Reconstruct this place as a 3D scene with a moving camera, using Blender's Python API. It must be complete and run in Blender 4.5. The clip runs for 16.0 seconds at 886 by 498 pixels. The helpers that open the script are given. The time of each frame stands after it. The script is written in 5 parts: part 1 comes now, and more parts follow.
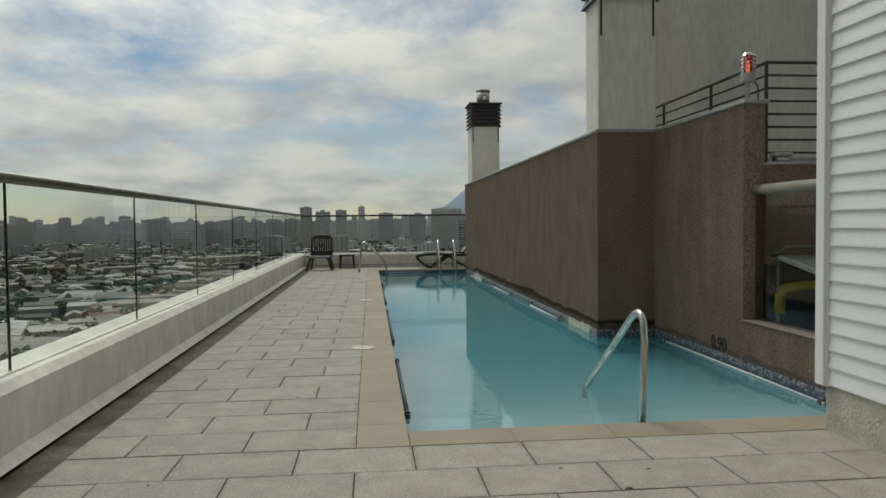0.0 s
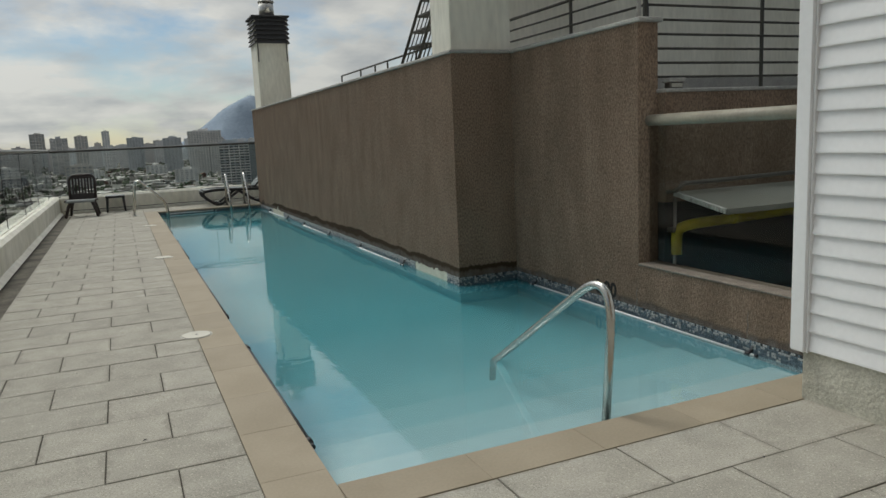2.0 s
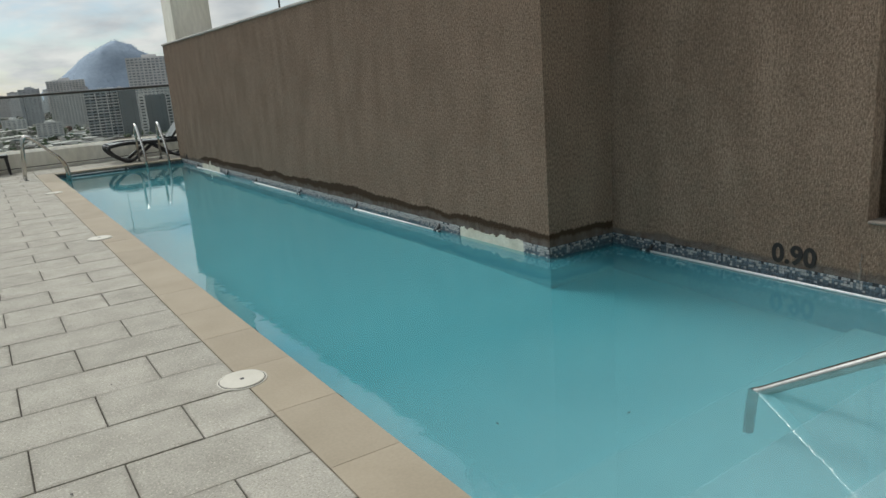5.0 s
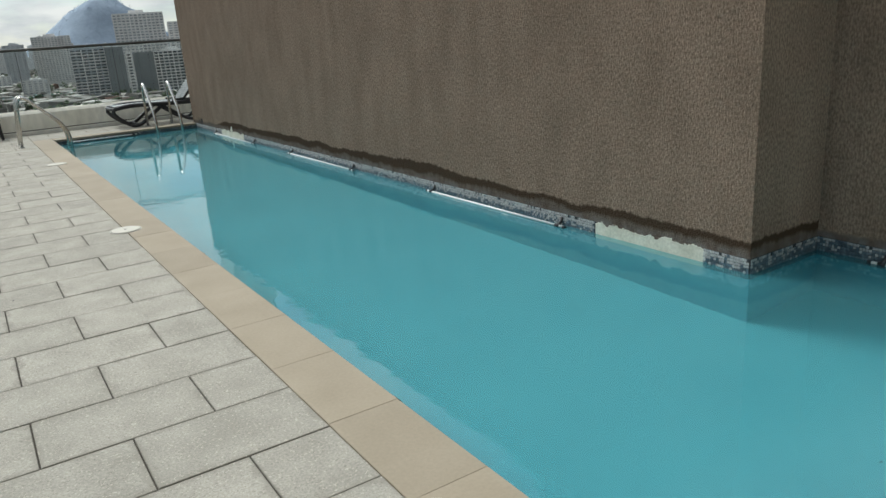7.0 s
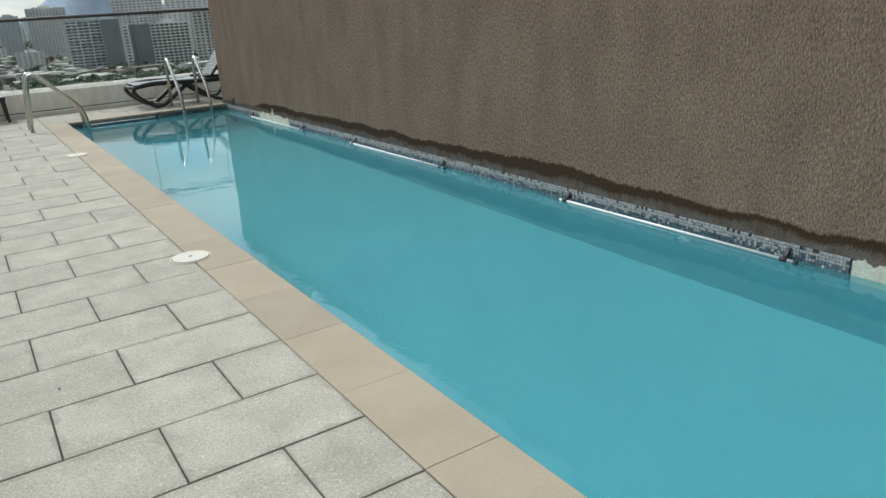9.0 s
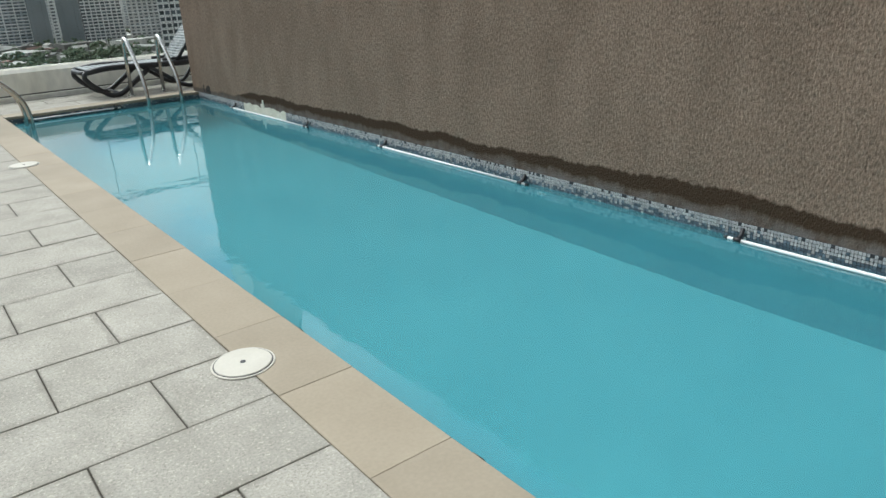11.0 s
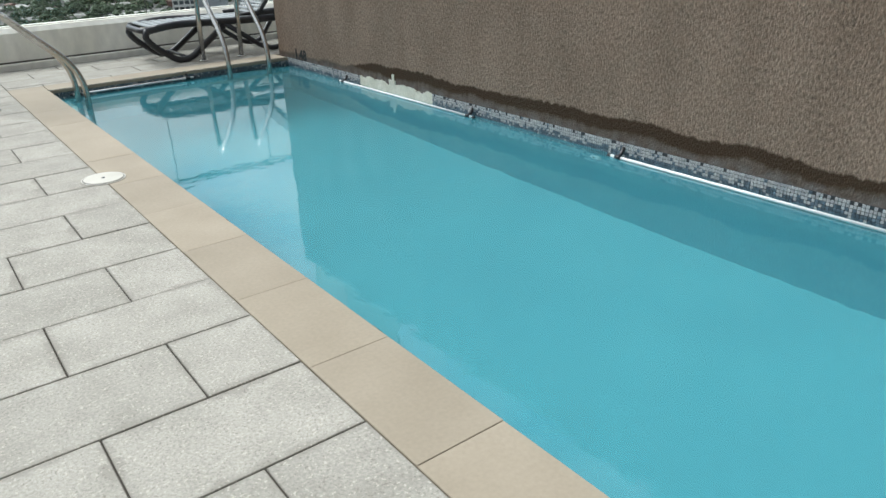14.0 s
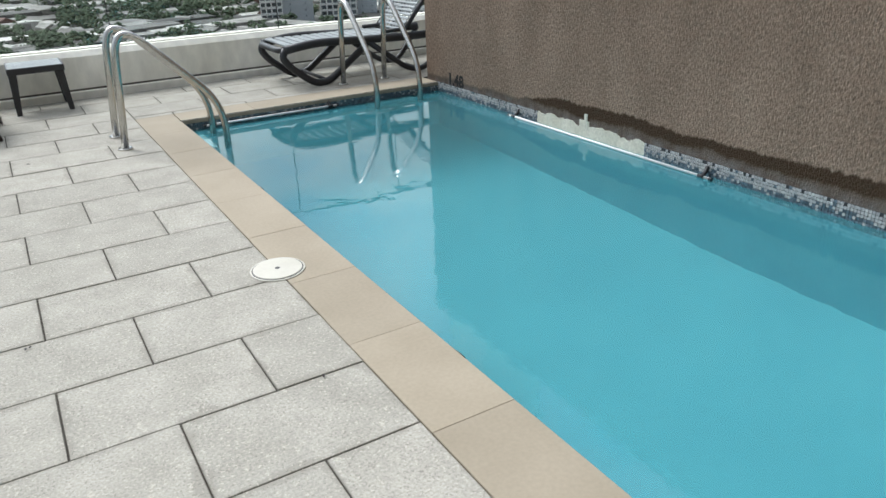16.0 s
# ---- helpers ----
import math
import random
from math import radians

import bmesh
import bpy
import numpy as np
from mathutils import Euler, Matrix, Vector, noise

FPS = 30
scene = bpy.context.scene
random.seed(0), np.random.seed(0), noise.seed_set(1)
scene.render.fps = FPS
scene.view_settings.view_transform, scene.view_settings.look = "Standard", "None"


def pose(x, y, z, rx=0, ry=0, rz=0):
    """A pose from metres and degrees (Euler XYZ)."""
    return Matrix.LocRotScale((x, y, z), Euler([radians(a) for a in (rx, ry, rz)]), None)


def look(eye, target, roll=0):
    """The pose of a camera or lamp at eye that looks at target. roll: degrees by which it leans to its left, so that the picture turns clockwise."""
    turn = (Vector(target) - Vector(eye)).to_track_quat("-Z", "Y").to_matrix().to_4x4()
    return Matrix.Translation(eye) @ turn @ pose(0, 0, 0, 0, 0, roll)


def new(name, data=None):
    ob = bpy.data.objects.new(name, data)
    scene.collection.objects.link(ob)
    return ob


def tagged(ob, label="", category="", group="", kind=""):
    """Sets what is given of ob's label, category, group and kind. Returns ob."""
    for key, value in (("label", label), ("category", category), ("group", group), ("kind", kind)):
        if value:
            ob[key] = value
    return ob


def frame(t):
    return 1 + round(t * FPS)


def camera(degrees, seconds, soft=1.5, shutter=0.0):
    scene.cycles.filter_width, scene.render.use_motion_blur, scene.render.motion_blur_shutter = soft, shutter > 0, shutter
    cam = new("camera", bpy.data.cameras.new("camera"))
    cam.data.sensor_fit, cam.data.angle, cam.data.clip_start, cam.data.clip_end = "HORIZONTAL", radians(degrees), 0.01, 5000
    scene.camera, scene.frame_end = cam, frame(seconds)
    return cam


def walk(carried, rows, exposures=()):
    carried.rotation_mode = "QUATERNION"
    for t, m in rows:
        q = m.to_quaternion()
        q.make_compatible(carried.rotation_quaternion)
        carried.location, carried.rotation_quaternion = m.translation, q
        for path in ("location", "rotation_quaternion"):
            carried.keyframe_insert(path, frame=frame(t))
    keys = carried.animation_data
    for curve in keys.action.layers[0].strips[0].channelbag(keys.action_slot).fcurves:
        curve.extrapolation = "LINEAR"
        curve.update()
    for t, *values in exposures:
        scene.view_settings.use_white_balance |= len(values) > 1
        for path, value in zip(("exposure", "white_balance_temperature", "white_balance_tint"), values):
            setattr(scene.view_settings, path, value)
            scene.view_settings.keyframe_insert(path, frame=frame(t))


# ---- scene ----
cam = camera(62.72, 16.0)
# seconds, place in metres, turn in degrees
PATH = [
    (0.0, -0.293, 0.605, 1.253, 87.99, 0.58, -5.69),
    (0.5, -0.445, 0.957, 1.340, 87.10, 0.92, -9.88),
    (1.0, -0.529, 1.333, 1.418, 86.35, 1.38, -14.78),
    (1.5, -0.648, 1.695, 1.437, 84.68, 1.45, -19.62),
    (2.0, -0.810, 2.026, 1.479, 81.12, 2.62, -23.96),
    (2.5, -0.958, 2.379, 1.471, 80.57, 3.20, -26.48),
    (3.0, -1.025, 2.807, 1.447, 79.81, 3.40, -28.47),
    (3.5, -1.120, 3.234, 1.437, 78.46, 3.56, -30.59),
    (4.0, -1.186, 3.656, 1.412, 77.49, 3.78, -31.88),
    (4.5, -1.257, 4.122, 1.413, 76.72, 4.14, -32.51),
    (7.0, -1.293, 6.394, 1.399, 73.06, 3.74, -33.46),
    (7.5, -1.323, 6.853, 1.396, 72.07, 3.59, -33.64),
    (8.0, -1.343, 7.321, 1.372, 71.98, 3.08, -33.69),
    (8.5, -1.340, 7.786, 1.353, 72.07, 3.04, -33.59),
    (9.0, -1.347, 8.210, 1.387, 71.20, 3.38, -33.53),
    (9.5, -1.307, 8.721, 1.362, 70.71, 3.36, -34.25),
    (12.0, -1.215, 11.045, 1.342, 68.25, 2.23, -39.40),
    (12.5, -1.201, 11.497, 1.311, 67.42, 1.85, -39.46),
    (13.0, -1.226, 11.952, 1.320, 66.37, 1.92, -39.41),
    (13.5, -1.218, 12.408, 1.309, 65.91, 1.82, -38.50),
    (14.0, -1.205, 12.823, 1.289, 65.84, 1.89, -37.11),
    (14.5, -1.200, 13.258, 1.311, 65.64, 1.94, -35.73),
    (15.0, -1.180, 13.716, 1.291, 65.98, 1.93, -34.22),
    (15.5, -1.195, 14.099, 1.311, 66.07, 1.66, -32.81),
    (16.0, -1.228, 14.340, 1.379, 65.88, 1.93, -31.18),
]
walk(cam, [(t, pose(x, y, z, rx, ry, rz)) for t, x, y, z, rx, ry, rz in PATH],
     exposures=[(0.0, -0.30, 6750, 4), (1.5, -0.17, 6700, 5), (2.5, -0.05, 6600, 6), (4.5, 0.19, 6500, 6), (8.0, 0.50, 6300, 5), (13.0, 0.78, 6150, 6), (16.0, 0.82, 6100, 9)])

# ---- world and sun ----
world = bpy.data.worlds.new("overcast_sky")
scene.world = world
world.use_nodes = True
SUN_ELEVATION, SUN_AZIMUTH = 52.0, -20.0   # degrees; azimuth from +y towards +x


def build_sky():
    nt = world.node_tree
    nt.nodes.clear()
    n = nt.nodes.new
    out = n("ShaderNodeOutputWorld")
    sky = n("ShaderNodeTexSky")
    sky.sky_type, sky.sun_disc = 'NISHITA', False
    sky.sun_elevation, sky.sun_rotation = radians(SUN_ELEVATION), radians(SUN_AZIMUTH)
    sky.dust_density, sky.air_density, sky.ozone_density = 0.4, 1.0, 3.0
    blue = n("ShaderNodeBackground")
    blue.inputs["Strength"].default_value = 0.08
    nt.links.new(sky.outputs[0], blue.inputs["Color"])
    co = n("ShaderNodeTexCoord")
    sep = n("ShaderNodeSeparateXYZ")
    nt.links.new(co.outputs["Generated"], sep.inputs[0])
    # a flat cloud layer: direction divided by its height
    lift = n("ShaderNodeMath"); lift.operation = 'MAXIMUM'; lift.inputs[1].default_value = 0.0
    nt.links.new(sep.outputs["Z"], lift.inputs[0])
    add = n("ShaderNodeMath"); add.operation = 'ADD'; add.inputs[1].default_value = 0.24
    nt.links.new(lift.outputs[0], add.inputs[0])
    div = n("ShaderNodeVectorMath"); div.operation = 'DIVIDE'
    comb = n("ShaderNodeCombineXYZ")
    for k in range(3):
        nt.links.new(add.outputs[0], comb.inputs[k])
    nt.links.new(co.outputs["Generated"], div.inputs[0])
    nt.links.new(comb.outputs[0], div.inputs[1])
    mp = n("ShaderNodeMapping")
    mp.inputs["Scale"].default_value = (1.25, 1.15, 0.0)
    mp.inputs["Location"].default_value = (3.1, 1.7, 0.0)
    nt.links.new(div.outputs[0], mp.inputs[0])
    big = n("ShaderNodeTexNoise")
    big.inputs["Scale"].default_value, big.inputs["Detail"].default_value = 1.35, 11.0
    big.inputs["Roughness"].default_value, big.inputs["Distortion"].default_value = 0.60, 0.15
    nt.links.new(mp.outputs[0], big.inputs["Vector"])
    cover = n("ShaderNodeValToRGB")
    cover.color_ramp.elements[0].position, cover.color_ramp.elements[1].position = 0.34, 0.54
    nt.links.new(big.outputs["Fac"], cover.inputs[0])
    # thinner cloud towards the horizon
    low = n("ShaderNodeMapRange")
    low.inputs["From Min"].default_value, low.inputs["From Max"].default_value = 0.04, 0.20
    low.inputs["To Min"].default_value, low.inputs["To Max"].default_value = 0.94, 1.0
    nt.links.new(sep.outputs["Z"], low.inputs["Value"])
    fac = n("ShaderNodeMath"); fac.operation = 'MULTIPLY'
    nt.links.new(cover.outputs[0], fac.inputs[0])
    nt.links.new(low.outputs[0], fac.inputs[1])
    fine = n("ShaderNodeTexNoise")
    fine.inputs["Scale"].default_value, fine.inputs["Detail"].default_value = 2.4, 8.0
    nt.links.new(mp.outputs[0], fine.inputs["Vector"])
    tone = n("ShaderNodeValToRGB")
    tone.color_ramp.elements[0].position, tone.color_ramp.elements[1].position = 0.36, 0.60
    tone.color_ramp.elements[0].color = (0.60, 0.625, 0.66, 1)
    tone.color_ramp.elements[1].color = (0.92, 0.915, 0.90, 1)
    nt.links.new(fine.outputs["Fac"], tone.inputs[0])
    cloud = n("ShaderNodeBackground")
    cloud.inputs["Strength"].default_value = 0.80
    nt.links.new(tone.outputs[0], cloud.inputs["Color"])
    # the cloud glows more on the sun's side
    toward = n("ShaderNodeVectorMath"); toward.operation = 'DOT_PRODUCT'
    e, a = radians(SUN_ELEVATION), radians(SUN_AZIMUTH)
    toward.inputs[1].default_value = (math.sin(a) * math.cos(e), math.cos(a) * math.cos(e), math.sin(e))
    nt.links.new(co.outputs["Generated"], toward.inputs[0])
    glow = n("ShaderNodeMapRange")
    glow.inputs["From Min"].default_value, glow.inputs["From Max"].default_value = -0.45, 1.0
    glow.inputs["To Min"].default_value, glow.inputs["To Max"].default_value = 0.07, 0.94
    nt.links.new(toward.outputs["Value"], glow.inputs["Value"])
    # and strongly in the thin cloud close round it
    pos = n("ShaderNodeMath"); pos.operation = 'MAXIMUM'; pos.inputs[1].default_value = 0.0
    nt.links.new(toward.outputs["Value"], pos.inputs[0])
    halo = n("ShaderNodeMath"); halo.operation = 'POWER'; halo.inputs[1].default_value = 12.0
    nt.links.new(pos.outputs[0], halo.inputs[0])
    total = n("ShaderNodeMath"); total.operation = 'MULTIPLY_ADD'; total.inputs[1].default_value = 5.4
    nt.links.new(halo.outputs[0], total.inputs[0])
    nt.links.new(glow.outputs[0], total.inputs[2])
    nt.links.new(total.outputs[0], cloud.inputs["Strength"])
    mix = n("ShaderNodeMixShader")
    nt.links.new(fac.outputs[0], mix.inputs[0])
    nt.links.new(blue.outputs[0], mix.inputs[1])
    nt.links.new(cloud.outputs[0], mix.inputs[2])
    nt.links.new(mix.outputs[0], out.inputs["Surface"])


build_sky()
sun_data = bpy.data.lights.new("sun", 'SUN')
sun_data.energy, sun_data.angle, sun_data.color = 1.2, radians(20), (1.0, 0.95, 0.88)
sun = new("sun", sun_data)
sd = Vector((math.sin(radians(SUN_AZIMUTH)) * math.cos(radians(SUN_ELEVATION)),
             math.cos(radians(SUN_AZIMUTH)) * math.cos(radians(SUN_ELEVATION)), math.sin(radians(SUN_ELEVATION))))
sun.matrix_basis = look(sd * 60, (0, 0, 0))

# ---- materials ----


def material(name, color, rough=0.8, metal=0.0, dark=None, scale=6.0, fine=90.0, bump=0.0, bump_scale=120.0,
             vary=0.0, spec=0.5, stretch=(1, 1, 1), fine_amount=0.12, islands=False, bump_distance=0.004, sharp=0.2):
    """A surface with a broad stain pattern (color to dark), a fine grain, relief and a tone that differs from piece to piece."""
    m = bpy.data.materials.new(name)
    m.use_nodes = True
    nt = m.node_tree
    b = nt.nodes["Principled BSDF"]
    n = nt.nodes.new
    b.inputs["Roughness"].default_value, b.inputs["Metallic"].default_value = rough, metal
    b.inputs["Specular IOR Level"].default_value = spec
    co = n("ShaderNodeTexCoord")
    mp = n("ShaderNodeMapping")
    mp.inputs["Scale"].default_value = stretch
    geo = n("ShaderNodeNewGeometry")
    nt.links.new(geo.outputs["Position"], mp.inputs[0])
    broad = n("ShaderNodeTexNoise")
    broad.inputs["Scale"].default_value, broad.inputs["Detail"].default_value = scale, 5.0
    nt.links.new(mp.outputs[0], broad.inputs["Vector"])
    ramp = n("ShaderNodeValToRGB")
    ramp.color_ramp.elements[0].position, ramp.color_ramp.elements[1].position = 0.32, 0.68
    d = dark or tuple(c * 0.82 for c in color)
    ramp.color_ramp.elements[0].color, ramp.color_ramp.elements[1].color = (*d, 1), (*color, 1)
    nt.links.new(broad.outputs["Fac"], ramp.inputs[0])
    grain = n("ShaderNodeTexNoise")
    grain.inputs["Scale"].default_value, grain.inputs["Detail"].default_value = fine, 3.0
    nt.links.new(mp.outputs[0], grain.inputs["Vector"])
    g = n("ShaderNodeMapRange")
    g.inputs["From Min"].default_value, g.inputs["From Max"].default_value = 0.5 - sharp, 0.5 + sharp
    g.inputs["To Min"].default_value, g.inputs["To Max"].default_value = 1 - fine_amount, 1 + fine_amount
    nt.links.new(grain.outputs["Fac"], g.inputs["Value"])
    last = g.outputs[0]
    if vary:
        info = n("ShaderNodeObjectInfo")
        r = n("ShaderNodeMapRange")
        r.inputs["To Min"].default_value, r.inputs["To Max"].default_value = 1 - vary, 1 + vary
        nt.links.new(geo.outputs["Random Per Island"] if islands else info.outputs["Random"], r.inputs["Value"])
        mul = n("ShaderNodeMath"); mul.operation = 'MULTIPLY'
        nt.links.new(last, mul.inputs[0])
        nt.links.new(r.outputs[0], mul.inputs[1])
        last = mul.outputs[0]
    hsv = n("ShaderNodeHueSaturation")
    nt.links.new(ramp.outputs[0], hsv.inputs["Color"])
    nt.links.new(last, hsv.inputs["Value"])
    nt.links.new(hsv.outputs[0], b.inputs["Base Color"])
    if bump:
        bn = n("ShaderNodeTexNoise")
        bn.inputs["Scale"].default_value, bn.inputs["Detail"].default_value = bump_scale, 4.0
        nt.links.new(mp.outputs[0], bn.inputs["Vector"])
        bp = n("ShaderNodeBump")
        bp.inputs["Strength"].default_value, bp.inputs["Distance"].default_value = bump, bump_distance
        nt.links.new(bn.outputs["Fac"], bp.inputs["Height"])
        nt.links.new(bp.outputs[0], b.inputs["Normal"])
    return m


def thin_glass(name, tint, ior=1.5):
    m = bpy.data.materials.new(name)
    m.use_nodes = True
    nt = m.node_tree
    nt.nodes.clear()
    n = nt.nodes.new
    out, mix, fr = n("ShaderNodeOutputMaterial"), n("ShaderNodeMixShader"), n("ShaderNodeFresnel")
    tr, gl = n("ShaderNodeBsdfTransparent"), n("ShaderNodeBsdfGlossy")
    fr.inputs["IOR"].default_value = ior
    tr.inputs["Color"].default_value = (*tint, 1)
    gl.inputs["Roughness"].default_value = 0.0
    nt.links.new(fr.outputs[0], mix.inputs[0])
    nt.links.new(tr.outputs[0], mix.inputs[1])
    nt.links.new(gl.outputs[0], mix.inputs[2])
    nt.links.new(mix.outputs[0], out.inputs["Surface"])
    return m


def stucco_material(name, spread, base_height, streaks=0.14):
    """Brown coarse render with a damp, ragged dark band above the water line."""
    m = material(name, (0.338, 0.246, 0.182), 0.95, dark=(0.268, 0.194, 0.142), scale=3.4, fine=85.0,
                 bump=1.0, bump_scale=120.0, spec=0.08, fine_amount=0.40, bump_distance=0.014, sharp=0.2, stretch=(1, 1, 0.5))
    nt = m.node_tree
    n = nt.nodes.new
    b = nt.nodes["Principled BSDF"]
    b.inputs["Diffuse Roughness"].default_value = 1.0
    base = b.inputs["Base Color"].links[0].from_socket
    geo = n("ShaderNodeNewGeometry")
    # brown rain streaks and washed-out patches
    rain, runs, worn = n("ShaderNodeMapping"), n("ShaderNodeTexNoise"), n("ShaderNodeMapRange")
    rain.inputs["Scale"].default_value = (1, 1, 0.16)
    nt.links.new(geo.outputs["Position"], rain.inputs[0])
    nt.links.new(rain.outputs[0], runs.inputs["Vector"])
    runs.inputs["Scale"].default_value, runs.inputs["Detail"].default_value, runs.inputs["Roughness"].default_value = 3.0, 7.0, 0.62
    worn.inputs["From Min"].default_value, worn.inputs["From Max"].default_value = 0.34, 0.66
    worn.inputs["To Max"].default_value = streaks
    nt.links.new(runs.outputs["Fac"], worn.inputs["Value"])
    stain = n("ShaderNodeMix"); stain.data_type = 'RGBA'
    nt.links.new(worn.outputs[0], stain.inputs["Factor"])
    nt.links.new(base, stain.inputs["A"])
    stain.inputs["B"].default_value = (0.115, 0.078, 0.052, 1)
    base = stain.outputs["Result"]
    sep = n("ShaderNodeSeparateXYZ")
    nt.links.new(geo.outputs["Position"], sep.inputs[0])
    edge = n("ShaderNodeTexNoise")
    edge.inputs["Scale"].default_value, edge.inputs["Detail"].default_value = 2.6, 9.0
    mp = n("ShaderNodeMapping")
    mp.inputs["Scale"].default_value = (1, 1, 0.25)
    nt.links.new(geo.outputs["Position"], mp.inputs[0])
    nt.links.new(mp.outputs[0], edge.inputs["Vector"])
    # the band's top wanders slowly, with a finely toothed edge
    slow = n("ShaderNodeTexNoise")
    slow.inputs["Scale"].default_value, slow.inputs["Detail"].default_value = 0.45, 2.0
    nt.links.new(geo.outputs["Position"], slow.inputs["Vector"])
    tooth = n("ShaderNodeTexNoise")
    tooth.inputs["Scale"].default_value, tooth.inputs["Detail"].default_value = 30.0, 6.0
    nt.links.new(mp.outputs[0], tooth.inputs["Vector"])

    def limit(socket, amount, base):
        node = n("ShaderNodeMath"); node.operation = 'MULTIPLY_ADD'
        node.inputs[1].default_value = amount
        if isinstance(base, float):
            node.inputs[2].default_value = base
        else:
            nt.links.new(base, node.inputs[2])
        nt.links.new(socket, node.inputs[0])
        return node.outputs[0]

    def below(top, soft):
        dif = n("ShaderNodeMath"); dif.operation = 'SUBTRACT'
        nt.links.new(top, dif.inputs[0])
        nt.links.new(sep.outputs["Z"], dif.inputs[1])
        wet = n("ShaderNodeMapRange")
        wet.inputs["From Min"].default_value, wet.inputs["From Max"].default_value = -soft, soft
        nt.links.new(dif.outputs[0], wet.inputs["Value"])
        return wet.outputs[0]

    # lower towards the deep end
    fade = n("ShaderNodeMapRange")
    fade.inputs["From Min"].default_value, fade.inputs["From Max"].default_value = 18.6, 19.7
    fade.inputs["To Min"].default_value, fade.inputs["To Max"].default_value = base_height - 0.03, base_height - 0.26
    nt.links.new(sep.outputs["Y"], fade.inputs["Value"])
    near = n("ShaderNodeMapRange")
    near.inputs["From Min"].default_value, near.inputs["From Max"].default_value = 9.2, 12.8
    near.inputs["To Min"].default_value, near.inputs["To Max"].default_value = 0.0, spread * 0.18
    nt.links.new(sep.outputs["Y"], near.inputs["Value"])
    base_line = n("ShaderNodeMath"); base_line.operation = 'ADD'
    nt.links.new(fade.outputs[0], base_line.inputs[0])
    nt.links.new(near.outputs[0], base_line.inputs[1])
    top = limit(tooth.outputs["Fac"], 0.05, limit(edge.outputs["Fac"], spread * 0.35, limit(slow.outputs["Fac"], spread * 0.65, base_line.outputs[0])))
    foot = limit(tooth.outputs["Fac"], 0.04, limit(edge.outputs["Fac"], 0.14, -0.045 + spread * 0.07))
    mix = n("ShaderNodeMix"); mix.data_type = 'RGBA'
    nt.links.new(below(top, 0.008), mix.inputs["Factor"])
    nt.links.new(base, mix.inputs["A"])
    mix.inputs["B"].default_value = (0.074, 0.048, 0.030, 1)
    mixf = n("ShaderNodeMix"); mixf.data_type = 'RGBA'
    nt.links.new(below(foot, 0.012), mixf.inputs["Factor"])
    nt.links.new(mix.outputs["Result"], mixf.inputs["A"])
    mottle = n("ShaderNodeMix"); mottle.data_type = 'RGBA'
    nt.links.new(tooth.outputs["Fac"], mottle.inputs["Factor"])
    mottle.inputs["A"].default_value = (0.070, 0.050, 0.036, 1)
    mottle.inputs["B"].default_value = (0.23, 0.185, 0.15, 1)
    nt.links.new(mottle.outputs["Result"], mixf.inputs["B"])
    mix = mixf
    # pale lime crust low down
    crust = n("ShaderNodeTexNoise")
    crust.inputs["Scale"].default_value, crust.inputs["Detail"].default_value = 9.0, 6.0
    nt.links.new(geo.outputs["Position"], crust.inputs["Vector"])
    cl = n("ShaderNodeMapRange")
    cl.inputs["From Min"].default_value, cl.inputs["From Max"].default_value = 0.055, 0.015
    nt.links.new(sep.outputs["Z"], cl.inputs["Value"])
    cm = n("ShaderNodeMath"); cm.operation = 'MULTIPLY'
    cr = n("ShaderNodeMapRange")
    cr.inputs["From Min"].default_value, cr.inputs["From Max"].default_value = 0.42, 0.6
    nt.links.new(crust.outputs["Fac"], cr.inputs["Value"])
    nt.links.new(cr.outputs[0], cm.inputs[0])
    nt.links.new(cl.outputs[0], cm.inputs[1])
    mix2 = n("ShaderNodeMix"); mix2.data_type = 'RGBA'
    nt.links.new(cm.outputs[0], mix2.inputs["Factor"])
    nt.links.new(mix.outputs["Result"], mix2.inputs["A"])
    mix2.inputs["B"].default_value = (0.20, 0.175, 0.16, 1)
    nt.links.new(mix2.outputs["Result"], b.inputs["Base Color"])
    return m


